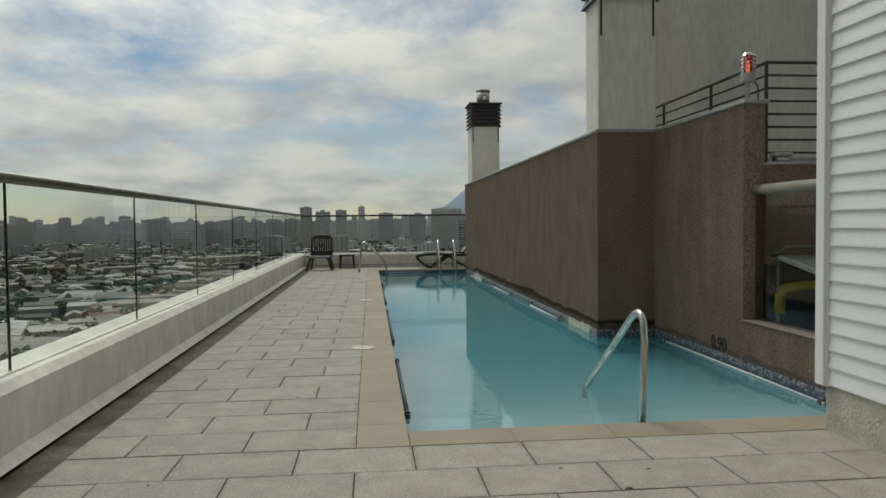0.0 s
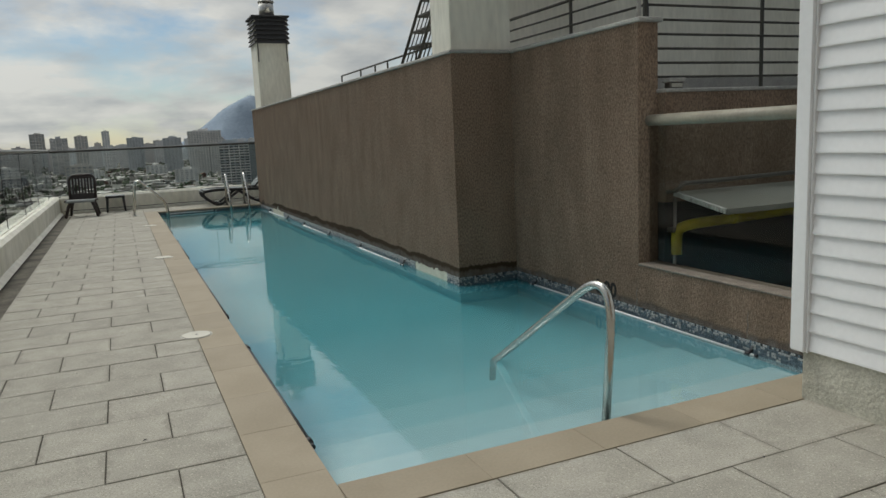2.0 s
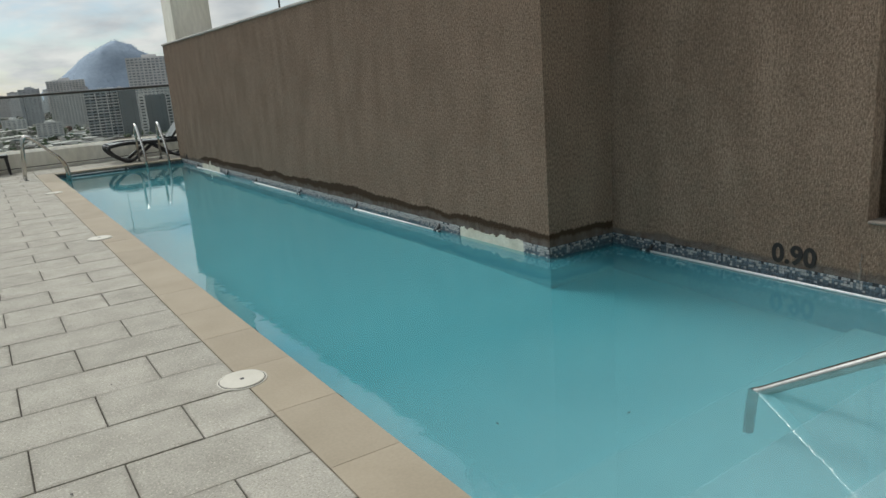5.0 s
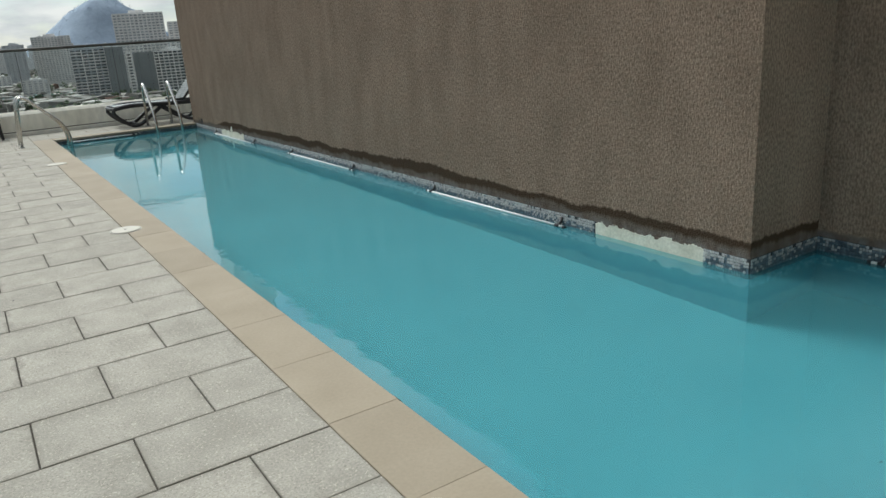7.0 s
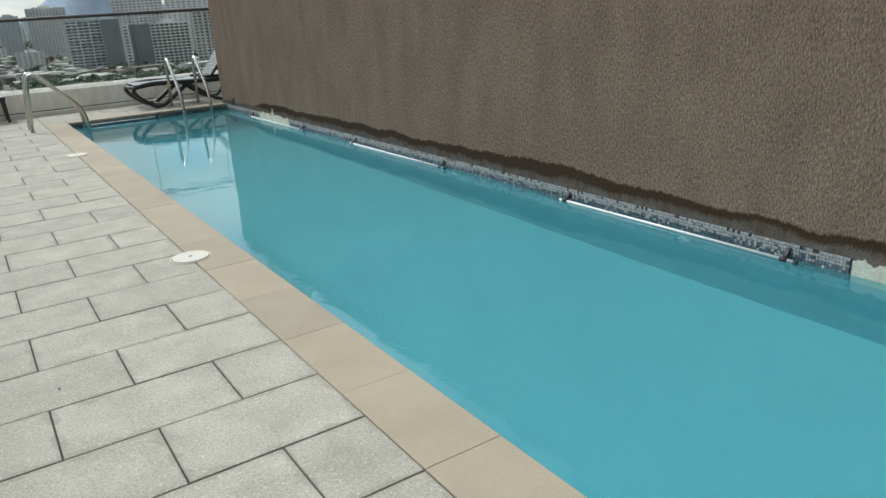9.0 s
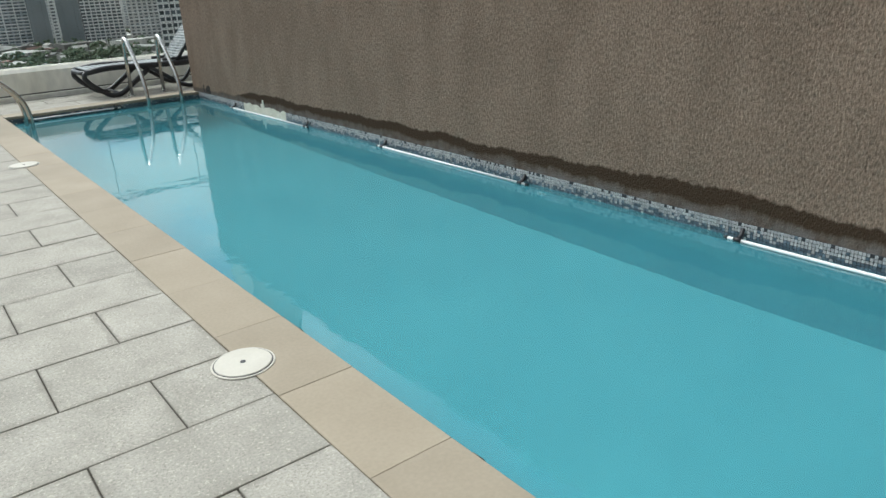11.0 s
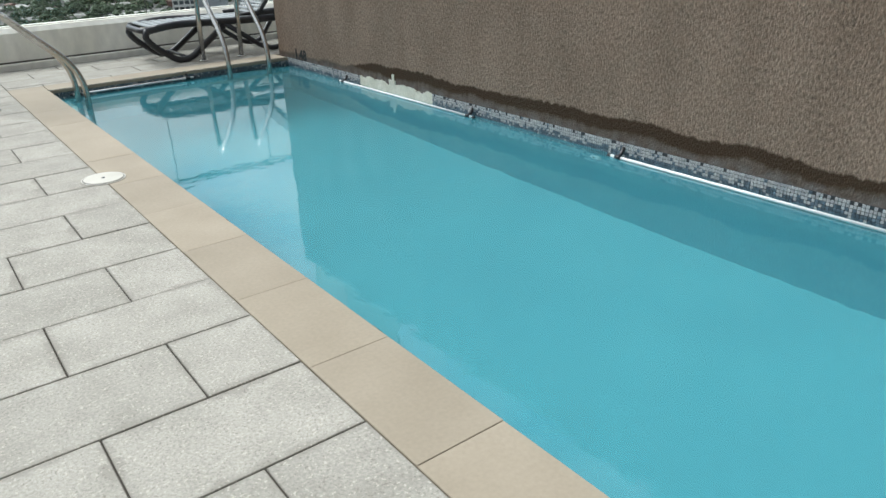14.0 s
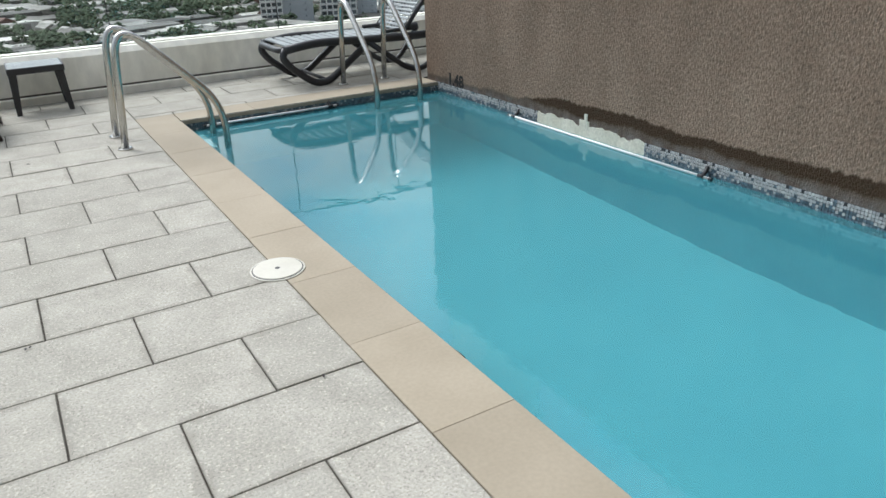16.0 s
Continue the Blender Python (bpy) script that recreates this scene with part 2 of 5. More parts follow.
def water_material():
    m = bpy.data.materials.new("pool_water")
    m.use_nodes = True
    nt = m.node_tree
    b = nt.nodes["Principled BSDF"]
    n = nt.nodes.new
    # paler over shallow steps, deeper teal further out: depth's light loss painted along y
    place, axes, depth, tint = n("ShaderNodeNewGeometry"), n("ShaderNodeSeparateXYZ"), n("ShaderNodeMapRange"), n("ShaderNodeMix")
    nt.links.new(place.outputs["Position"], axes.inputs[0])
    nt.links.new(axes.outputs["Y"], depth.inputs["Value"])
    depth.inputs["From Min"].default_value, depth.inputs["From Max"].default_value = 5.0, 7.8
    tint.data_type = 'RGBA'
    tint.inputs["A"].default_value, tint.inputs["B"].default_value = (0.37, 0.53, 0.56, 1), (0.108, 0.385, 0.440, 1)
    nt.links.new(depth.outputs[0], tint.inputs["Factor"])
    nt.links.new(tint.outputs["Result"], b.inputs["Base Color"])
    b.inputs["Roughness"].default_value = 0.0
    b.inputs["IOR"].default_value = 1.50
    b.inputs["Transmission Weight"].default_value = 0.72
    geo = n("ShaderNodeNewGeometry")
    ns = n("ShaderNodeTexNoise")
    ns.inputs["Scale"].default_value, ns.inputs["Detail"].default_value = 5.0, 3.0
    nt.links.new(geo.outputs["Position"], ns.inputs["Vector"])
    bp = n("ShaderNodeBump")
    bp.inputs["Strength"].default_value, bp.inputs["Distance"].default_value = 0.17, 0.010
    nt.links.new(ns.outputs["Fac"], bp.inputs["Height"])
    nt.links.new(bp.outputs[0], b.inputs["Normal"])
    return m


PAVER = material("grey_paver", (0.385, 0.366, 0.318), 0.9, dark=(0.312, 0.296, 0.254), scale=5.0, fine=110.0, bump=0.6,
                 bump_scale=180.0, vary=0.06, spec=0.25, fine_amount=0.17, sharp=0.2)


def dirty_edges(m, length, width, reach, dirt):
    """Grime that has crept in from a slab's edges, ragged and uneven."""
    nt = m.node_tree
    n = nt.nodes.new
    b = nt.nodes["Principled BSDF"]
    base = b.inputs["Base Color"].links[0].from_socket
    co, geo, sep = n("ShaderNodeTexCoord"), n("ShaderNodeNewGeometry"), n("ShaderNodeSeparateXYZ")
    nt.links.new(co.outputs["Generated"], sep.inputs[0])

    def calc(op, x, y):
        node = n("ShaderNodeMath"); node.operation = op
        for k, v in enumerate((x, y)):
            if isinstance(v, (int, float)):
                node.inputs[k].default_value = v
            else:
                nt.links.new(v, node.inputs[k])
        return node.outputs[0]

    gx = calc('MULTIPLY', calc('SUBTRACT', 0.5, calc('ABSOLUTE', calc('SUBTRACT', sep.outputs["X"], 0.5), 0)), length)
    gy = calc('MULTIPLY', calc('SUBTRACT', 0.5, calc('ABSOLUTE', calc('SUBTRACT', sep.outputs["Y"], 0.5), 0)), width)
    ns = n("ShaderNodeTexNoise")
    ns.inputs["Scale"].default_value, ns.inputs["Detail"].default_value = 9.0, 7.0
    nt.links.new(geo.outputs["Position"], ns.inputs["Vector"])
    lim = calc('MULTIPLY', calc('SUBTRACT', ns.outputs["Fac"], 0.36), reach)
    mr = n("ShaderNodeMapRange")
    mr.inputs["From Min"].default_value, mr.inputs["From Max"].default_value = -0.006, 0.012
    mr.inputs["To Max"].default_value = 0.75
    nt.links.new(calc('SUBTRACT', lim, calc('MINIMUM', gx, gy)), mr.inputs["Value"])
    mix = n("ShaderNodeMix"); mix.data_type = 'RGBA'
    nt.links.new(mr.outputs[0], mix.inputs["Factor"])
    nt.links.new(base, mix.inputs["A"])
    mix.inputs["B"].default_value = (*dirt, 1)
    # small dark pores, denser in some places
    pore = n("ShaderNodeTexNoise")
    pore.inputs["Scale"].default_value, pore.inputs["Detail"].default_value = 115.0, 2.5
    nt.links.new(geo.outputs["Position"], pore.inputs["Vector"])
    pm = n("ShaderNodeMapRange")
    pm.inputs["From Min"].default_value, pm.inputs["From Max"].default_value = 0.60, 0.67
    pm.inputs["To Max"].default_value = 0.55
    nt.links.new(calc('ADD', pore.outputs["Fac"], calc('MULTIPLY', calc('SUBTRACT', ns.outputs["Fac"], 0.5), 0.25)), pm.inputs["Value"])
    mix2 = n("ShaderNodeMix"); mix2.data_type = 'RGBA'
    nt.links.new(pm.outputs[0], mix2.inputs["Factor"])
    nt.links.new(mix.outputs["Result"], mix2.inputs["A"])
    mix2.inputs["B"].default_value = (0.17, 0.155, 0.13, 1)
    # pale pebbles ground flush with the face
    peb = n("ShaderNodeTexNoise")
    peb.inputs["Scale"].default_value, peb.inputs["Detail"].default_value = 95.0, 2.0
    shift = n("ShaderNodeVectorMath"); shift.operation = 'ADD'; shift.inputs[1].default_value = (7.3, 2.9, 5.1)
    nt.links.new(geo.outputs["Position"], shift.inputs[0])
    nt.links.new(shift.outputs[0], peb.inputs["Vector"])
    pk = n("ShaderNodeMapRange")
    pk.inputs["From Min"].default_value, pk.inputs["From Max"].default_value = 0.62, 0.68
    pk.inputs["To Max"].default_value = 0.6
    nt.links.new(peb.outputs["Fac"], pk.inputs["Value"])
    mix3 = n("ShaderNodeMix"); mix3.data_type = 'RGBA'
    nt.links.new(pk.outputs[0], mix3.inputs["Factor"])
    nt.links.new(mix2.outputs["Result"], mix3.inputs["A"])
    mix3.inputs["B"].default_value = (0.56, 0.52, 0.44, 1)
    nt.links.new(mix3.outputs["Result"], b.inputs["Base Color"])


dirty_edges(PAVER, 0.615, 0.40, 0.12, (0.275, 0.26, 0.222))
JOINT = material("paver_joint", (0.085, 0.077, 0.064), 0.95, scale=5, spec=0.2)
COPING = material("beige_coping", (0.328, 0.280, 0.208), 0.75, dark=(0.288, 0.244, 0.178), scale=3.0, fine=70.0, vary=0.05, bump=0.1,
                  spec=0.35, fine_amount=0.05)
STUCCO = stucco_material("brown_render", 0.22, 0.0)
STUCCO_PIER = stucco_material("brown_render_pier", 0.06, 0.0, 0.36)
WHITEWALL = material("off_white_paint", (0.87, 0.85, 0.765), 0.8, dark=(0.72, 0.70, 0.61), scale=2.6, fine=11.0, bump=0.25,
                     bump_scale=40.0, spec=0.3, fine_amount=0.09, stretch=(1.0, 1.0, 0.5))
PALE = material("pale_render", (0.80, 0.78, 0.69), 0.9, dark=(0.66, 0.64, 0.555), scale=1.2, fine=14.0, bump=0.3, bump_scale=60.0,
                spec=0.2, stretch=(1.4, 1.4, 0.35), fine_amount=0.08)
SIDING = material("white_vinyl", (0.86, 0.865, 0.87), 0.5, dark=(0.80, 0.805, 0.81), scale=1.0, fine=30, vary=0.02, fine_amount=0.02)
PLINTH = material("rough_concrete", (0.60, 0.585, 0.50), 0.95, dark=(0.42, 0.41, 0.345), scale=7.0, fine=60.0, bump=0.8, bump_scale=45.0,
                  spec=0.2, fine_amount=0.15, bump_distance=0.01)
STEEL = material("stainless_steel", (0.55, 0.54, 0.51), 0.22, 1.0, dark=(0.46, 0.45, 0.42), scale=9.0, fine=60, fine_amount=0.05)
ALU = material("satin_aluminium", (0.24, 0.225, 0.20), 0.42, 1.0, dark=(0.19, 0.175, 0.155), scale=4.0, fine=60, fine_amount=0.05)
GUARDTUBE = material("grey_beige_painted_tube", (0.30, 0.28, 0.22), 0.55, dark=(0.23, 0.21, 0.165), scale=5.0, fine=40, fine_amount=0.08)
DARKRAIL = material("dark_painted_steel", (0.055, 0.053, 0.042), 0.6, dark=(0.035, 0.034, 0.028), scale=8.0)
BLACK = material("black_resin", (0.022, 0.022, 0.024), 0.45, dark=(0.016, 0.016, 0.018), scale=5.0)
BROWNRES = material("dark_brown_resin", (0.042, 0.030, 0.028), 0.5, dark=(0.030, 0.021, 0.020), scale=5.0)
GREYRES = material("sun_bleached_resin", (0.30, 0.32, 0.32), 0.5, dark=(0.22, 0.235, 0.235), scale=6.0)
WHITEPL = material("white_plastic", (0.55, 0.525, 0.45), 0.5, dark=(0.47, 0.445, 0.375), scale=6.0, fine_amount=0.03)
PVC = material("white_pvc", (0.80, 0.80, 0.78), 0.35, dark=(0.72, 0.72, 0.70), scale=9.0, fine_amount=0.03)
LIME = material("bare_plaster", (0.66, 0.64, 0.54), 0.9, dark=(0.54, 0.52, 0.42), scale=9.0, fine=60, bump=0.6, bump_scale=60)
YELLOW = material("yellow_gas_pipe", (0.72, 0.60, 0.03), 0.45, dark=(0.46, 0.36, 0.02), scale=8.0)
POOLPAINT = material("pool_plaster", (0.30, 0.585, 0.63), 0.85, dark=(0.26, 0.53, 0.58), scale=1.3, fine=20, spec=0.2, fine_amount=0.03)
# darker copy of the pool plaster: shade painted onto the submerged side
POOLWALL_SHADE = material("shaded_pool_plaster", (0.14, 0.40, 0.46), 0.85, dark=(0.11, 0.34, 0.41), scale=1.3, fine=20, spec=0.2, fine_amount=0.03)
# one plaster graded step by step: light lost in deeper water put into colour
STEP_DEPTH_TINTS = [material("depth_tinted_plaster_" + n, c, 0.85, dark=tuple(0.91 * v for v in c), scale=1.3, fine=20, spec=0.2, fine_amount=0.03) for n, c in (
    ("white", (0.70, 0.78, 0.79)), ("pale", (0.54, 0.71, 0.74)), ("thin", (0.42, 0.65, 0.69)), ("faint", (0.34, 0.61, 0.65)))]
MOSAIC = material("blue_grey_mosaic", (0.135, 0.175, 0.205), 0.3, dark=(0.06, 0.088, 0.115), scale=60.0, fine=30, vary=0.34, islands=True)
CRUSTED = material("lime_crusted_mosaic", (0.46, 0.45, 0.43), 0.7, dark=(0.33, 0.335, 0.34), scale=40.0, fine=90, vary=0.18, islands=True)
SILL = material("dusty_brown_sill", (0.235, 0.20, 0.165), 0.95, dark=(0.17, 0.14, 0.115), scale=9.0, fine=70, bump=0.8, bump_scale=80, fine_amount=0.2)
GROUT = material("dark_grout", (0.045, 0.05, 0.055), 0.9, scale=30)
LOUVER = material("grey_black_louver", (0.045, 0.045, 0.048), 0.55, dark=(0.03, 0.03, 0.032), scale=6.0)
MORTAR = material("mortar_cap", (0.42, 0.41, 0.38), 0.9, dark=(0.32, 0.31, 0.29), scale=4.0, fine=40, bump=0.4)
SEALANT = material("black_sealant", (0.012, 0.013, 0.013), 0.6)
STENCIL = material("black_stencil_paint", (0.022, 0.019, 0.017), 0.8, scale=30)
GLASS = thin_glass("greenish_glass", (0.90, 0.95, 0.93))
CLEAR = bpy.data.materials.new("glass_rear_face")
CLEAR.use_nodes = True
CLEAR.node_tree.nodes.clear()
CLEAR.node_tree.links.new(CLEAR.node_tree.nodes.new("ShaderNodeBsdfTransparent").outputs[0], CLEAR.node_tree.nodes.new("ShaderNodeOutputMaterial").inputs["Surface"])
DIRT = material("wet_dark_dirt", (0.15, 0.135, 0.108), 0.9, dark=(0.05, 0.045, 0.036), scale=3.0, fine=40, fine_amount=0.25, spec=0.3)
DARKGLASS = thin_glass("dusty_tinted_glass", (0.74, 0.76, 0.72), 1.36)
CANOPY = material("grey_sheet", (0.40, 0.40, 0.36), 0.6, dark=(0.32, 0.32, 0.28), scale=3.0)
# near black: the light well's shade painted into its low walls and floor
WELL_SHADE = material("lightwell_shade", (0.022, 0.021, 0.019), 0.85, dark=(0.014, 0.014, 0.013), scale=2.0)
WATER = water_material()
REDLENS = material("red_beacon_lens", (0.45, 0.06, 0.03), 0.2, scale=20)
lamp = bpy.data.materials.new("beacon_lamp")
lamp.use_nodes = True
lamp.node_tree.nodes["Principled BSDF"].inputs["Emission Color"].default_value = (1.0, 0.50, 0.34, 1)
lamp.node_tree.nodes["Principled BSDF"].inputs["Emission Strength"].default_value = 0.8
lamp.node_tree.nodes["Principled BSDF"].inputs["Base Color"].default_value = (0.5, 0.1, 0.05, 1)

# ---- mesh helpers ----


class Geo:
    """Collects simple solids into one mesh."""

    def __init__(self):
        self.v, self.f, self.s = [], [], []

    def add(self, verts, faces, smooth=False):
        k = len(self.v)
        self.v += [tuple(p) for p in verts]
        self.f += [tuple(k + i for i in f) for f in faces]
        self.s += [smooth] * len(faces)
        return self

    def box(self, x0, y0, z0, x1, y1, z1, m=None):
        vs = [(x, y, z) for z in (z0, z1) for x, y in ((x0, y0), (x1, y0), (x1, y1), (x0, y1))]
        if m:
            vs = [m @ Vector(p) for p in vs]
        return self.add(vs, [(3, 2, 1, 0), (4, 5, 6, 7), (0, 1, 5, 4), (1, 2, 6, 5), (2, 3, 7, 6), (3, 0, 4, 7)])

    def slab(self, x0, y0, z0, x1, y1, z1, c=0.004, m=None):
        """A box with all its edges chamfered by c."""
        vs, faces, idx = [], [], {}
        X, Y, Z = (x0, x1), (y0, y1), (z0, z1)
        for i in (0, 1):
            for j in (0, 1):
                for k in (0, 1):
                    sx, sy, sz = (1 - 2 * i) * c, (1 - 2 * j) * c, (1 - 2 * k) * c
                    for a, p in (("x", (X[i], Y[j] + sy, Z[k] + sz)), ("y", (X[i] + sx, Y[j], Z[k] + sz)), ("z", (X[i] + sx, Y[j] + sy, Z[k]))):
                        idx[(i, j, k, a)] = len(vs)
                        vs.append(p)
        g = idx
        q = lambda *ks: faces.append(tuple(g[k] for k in ks))
        for i in (0, 1):
            o = (lambda t: t) if i else (lambda t: t[::-1])
            q(*o([(i, 0, 0, "x"), (i, 1, 0, "x"), (i, 1, 1, "x"), (i, 0, 1, "x")]))
            q(*o([(0, i, 0, "y"), (0, i, 1, "y"), (1, i, 1, "y"), (1, i, 0, "y")]))
            q(*o([(0, 0, i, "z"), (1, 0, i, "z"), (1, 1, i, "z"), (0, 1, i, "z")]))
        for i in (0, 1):
            for j in (0, 1):
                o = (lambda t: t) if i == j else (lambda t: t[::-1])
                q(*o([(i, j, 0, "x"), (i, j, 1, "x"), (i, j, 1, "y"), (i, j, 0, "y")][::-1]))
                q(*o([(i, 0, j, "x"), (i, 1, j, "x"), (i, 1, j, "z"), (i, 0, j, "z")]))
                q(*o([(0, i, j, "y"), (1, i, j, "y"), (1, i, j, "z"), (0, i, j, "z")][::-1]))
        for i in (0, 1):
            for j in (0, 1):
                for k in (0, 1):
                    t = [(i, j, k, "x"), (i, j, k, "y"), (i, j, k, "z")]
                    q(*(t if (i + j + k) % 2 else t[::-1]))
        if m:
            vs = [m @ Vector(p) for p in vs]
        return self.add(vs, faces)

    def tube(self, pts, r, n=12, caps=True, squash=1.0):
        """A round bar along points; r may be one number or one for each point."""
        P = [Vector(p) for p in pts]
        R = r if isinstance(r, (list, tuple)) else [r] * len(P)
        vs, faces, up = [], [], None
        for i, p in enumerate(P):
            d = ((P[min(i + 1, len(P) - 1)] - P[i]).normalized() + (P[i] - P[max(i - 1, 0)]).normalized()).normalized()
            if up is None:
                up = Vector((0, 0, 1)) if abs(d.z) < 0.9 else Vector((1, 0, 0))
            a = d.cross(up).normalized()
            up = a.cross(d).normalized()
            for k in range(n):
                w = 2 * math.pi * k / n
                vs.append(p + a * (math.cos(w) * R[i]) + up * (math.sin(w) * R[i] * squash))
        for i in range(len(P) - 1):
            for k in range(n):
                k2 = (k + 1) % n
                faces.append((i * n + k, i * n + k2, (i + 1) * n + k2, (i + 1) * n + k))
        self.add(vs, faces, True)
        if caps:
            b = len(self.v) - len(vs)
            self.f += [tuple(b + k for k in range(n))[::-1], tuple(b + (len(P) - 1) * n + k for k in range(n))]
            self.s += [False, False]
        return self

    def disc(self, x, y, z0, z1, r, n=24, c=0.003):
        """A round plate with a chamfered rim."""
        rings = [(z0, r), (z1 - c, r), (z1, r - c)]
        vs = [(x + rr * math.cos(2 * math.pi * k / n), y + rr * math.sin(2 * math.pi * k / n), z) for z, rr in rings for k in range(n)]
        fs = [(i * n + k, i * n + (k + 1) % n, (i + 1) * n + (k + 1) % n, (i + 1) * n + k) for i in (0, 1) for k in range(n)]
        fs += [tuple(range(n))[::-1], tuple(2 * n + k for k in range(n))]
        return self.add(vs, fs)

    def mesh(self, name, mat):
        me = bpy.data.meshes.new(name)
        me.from_pydata(self.v, [], self.f)
        me.polygons.foreach_set("use_smooth", self.s)
        me.materials.append(mat)
        me.update()
        return me


def part(name, geo, mat, parent=None, label="", at=None):
    ob = new(name, geo.mesh(name, mat) if isinstance(geo, Geo) else geo)
    if parent:
        ob.parent = parent
    if at:
        ob.location = at
    return tagged(ob, label)


def thing(name, at, label, category, group="", turn=0.0):
    ob = new(name)
    ob.empty_display_size = 0.1
    ob.matrix_basis = pose(*at, 0, 0, turn)
    return tagged(ob, label, category, group)


def structure(name, geo, mat, label="", category=""):
    return tagged(part(name, geo, mat), label, category, "", "structure")


def rounded(pts, r, n=6):
    """A polyline with its inner corners rounded to about r."""
    P = [Vector(p) for p in pts]
    out = [P[0]]
    for a, b, c in zip(P, P[1:], P[2:]):
        u, w = (a - b), (c - b)
        k = min(r, u.length * 0.49, w.length * 0.49)
        s, e = b + u.normalized() * k, b + w.normalized() * k
        for i in range(n + 1):
            t = i / n
            out.append(s * (1 - t) ** 2 + b * 2 * t * (1 - t) + e * t * t)
    return out + [P[-1]]

# ---- plan (metres) ----
POOL_X, POOL_R, JOG_X = -0.100, 2.319, 3.002      # pool's sides; wide shallow part up to the jog
POOL_Y0, POOL_Y1, JOG_Y = 4.945, 20.38, 8.80
COP_X, COP_Y0, COP_Y1 = -0.389, 4.673, 20.69
WALL_TOP, WATER_Z = 2.284, -0.085
PAR_X, PAR_Y, PAR_Z, RAIL_Z = -2.235, 21.98, 0.42, 1.525
ROW, LEN, ROW0 = 0.4027, 0.626, 4.669
GROUND_Z = -46.0

# ---- the building under the terrace ----
g = Geo()
g.box(-2.66, -3.0, -46.0, 9.5, 22.36, -2.2)
structure("building_body", g, PALE, "pale rendered apartment block below the roof terrace", "building")
g = Geo()
g.box(-2.64, -3.0, -2.2, -1.955, 22.3, -0.045)
g.box(-1.955, -3.0, -2.2, COP_X, PAR_Y - 0.10, -0.009)
g.box(-1.955, PAR_Y - 0.10, -2.2, COP_X, 22.3, -0.045)
g.box(COP_X, -3.0, -2.2, 2.494, COP_Y0, -0.009)
g.box(2.494, -3.0, -2.2, 9.4, COP_Y0, -0.045)
g.box(COP_X, COP_Y1, -2.2, 9.4, PAR_Y - 0.10, -0.009)
g.box(COP_X, PAR_Y - 0.10, -2.2, 9.4, 22.3, -0.045)
floor = structure("floor", g, JOINT, "terrace of staggered grey concrete pavers with dark joints", "paved floor")

# ---- pool ----
g = Geo()
g.box(COP_X, COP_Y0, -2.2, POOL_X, COP_Y1, -0.032)
g.box(POOL_X, COP_Y0, -2.2, JOG_X, POOL_Y0, -0.032)
g.box(POOL_X, POOL_Y1, -2.2, POOL_R, COP_Y1, -0.032)
# sloping bottom, steps at the shallow end
STEPS = [(4.945, -0.27), (5.42, -0.27), (5.42, -0.47), (5.86, -0.47), (5.86, -0.67), (6.33, -0.67), (6.33, -0.83), (6.80, -0.83), (6.80, -0.99)]
prof = [(6.80, -0.99), (10.0, -1.05), (17.0, -1.52), (20.38, -1.57)]
for (ya, za), (yb, zb) in zip(prof, prof[1:]):
    xr = JOG_X if ya < JOG_Y else JOG_X
    g.add([(POOL_X, ya, za), (xr, ya, za), (xr, yb, zb), (POOL_X, yb, zb)], [(0, 1, 2, 3)])
basin = structure("pool_basin", g, POOLPAINT, "turquoise plastered pool basin with wide steps at the shallow end", "pool")
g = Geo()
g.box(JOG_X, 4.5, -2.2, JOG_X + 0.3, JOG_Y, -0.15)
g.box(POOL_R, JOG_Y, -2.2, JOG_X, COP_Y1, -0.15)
structure("pool_wall", g, POOLWALL_SHADE, "plastered side of the pool basin, shade painted in as darker teal", "pool wall")
g = Geo()
g.add([(POOL_X, POOL_Y0, WATER_Z), (JOG_X, POOL_Y0, WATER_Z), (JOG_X, JOG_Y, WATER_Z), (POOL_R, JOG_Y, WATER_Z), (POOL_R, POOL_Y1, WATER_Z), (POOL_X, POOL_Y1, WATER_Z)],
      [(0, 1, 2, 3, 4, 5)])
water = structure("water", g, WATER, "still, slightly cloudy turquoise pool water reflecting the sky", "water")
water.visible_shadow = False
for ((ya, za), (yb, zb)), paint in zip(zip(STEPS[0::2], STEPS[1::2]), STEP_DEPTH_TINTS):
    g = Geo()
    g.slab(POOL_X, ya - 0.01, -1.2, JOG_X, yb, za, 0.012)
    part("pool_step", g, paint, basin, "plastered pool step painted whitish for shallow water" if ya < 5.8 else "plastered pool step painted pale turquoise for deeper water")

g = Geo()
g.slab(1.35, 4.95, -0.5, 1.49, 5.14, -0.10, 0.02)
part("rail_footing", g, STEP_DEPTH_TINTS[0], basin, "pale plastered footing of the handrail")

# ---- brown walls along the pool ----
g = Geo()
g.box(POOL_R, JOG_Y, -0.15, POOL_R + 0.30, 20.584, WALL_TOP)                 # long wall
g.box(POOL_R + 0.30, JOG_Y, -0.15, 3.40, JOG_Y + 0.30, WALL_TOP)             # face of the jog
wall_east = structure("wall_east", g, STUCCO, "long brown coarse-rendered wall with a damp dark band above the water", "wall")
g = Geo()
g.box(JOG_X, 6.769, -0.15, 3.20, JOG_Y, WALL_TOP)                            # pier
g.box(JOG_X, 4.72, -0.15, 3.20, 6.769, 0.353)                                # low wall under the glass
wall_pier = structure("wall_pier", g, STUCCO_PIER, "brown rendered pier and low wall beside the shallow end", "wall")
g = Geo()
g.slab(POOL_R - 0.02, JOG_Y - 0.02, WALL_TOP, POOL_R + 0.32, 20.60, WALL_TOP + 0.035, 0.008)
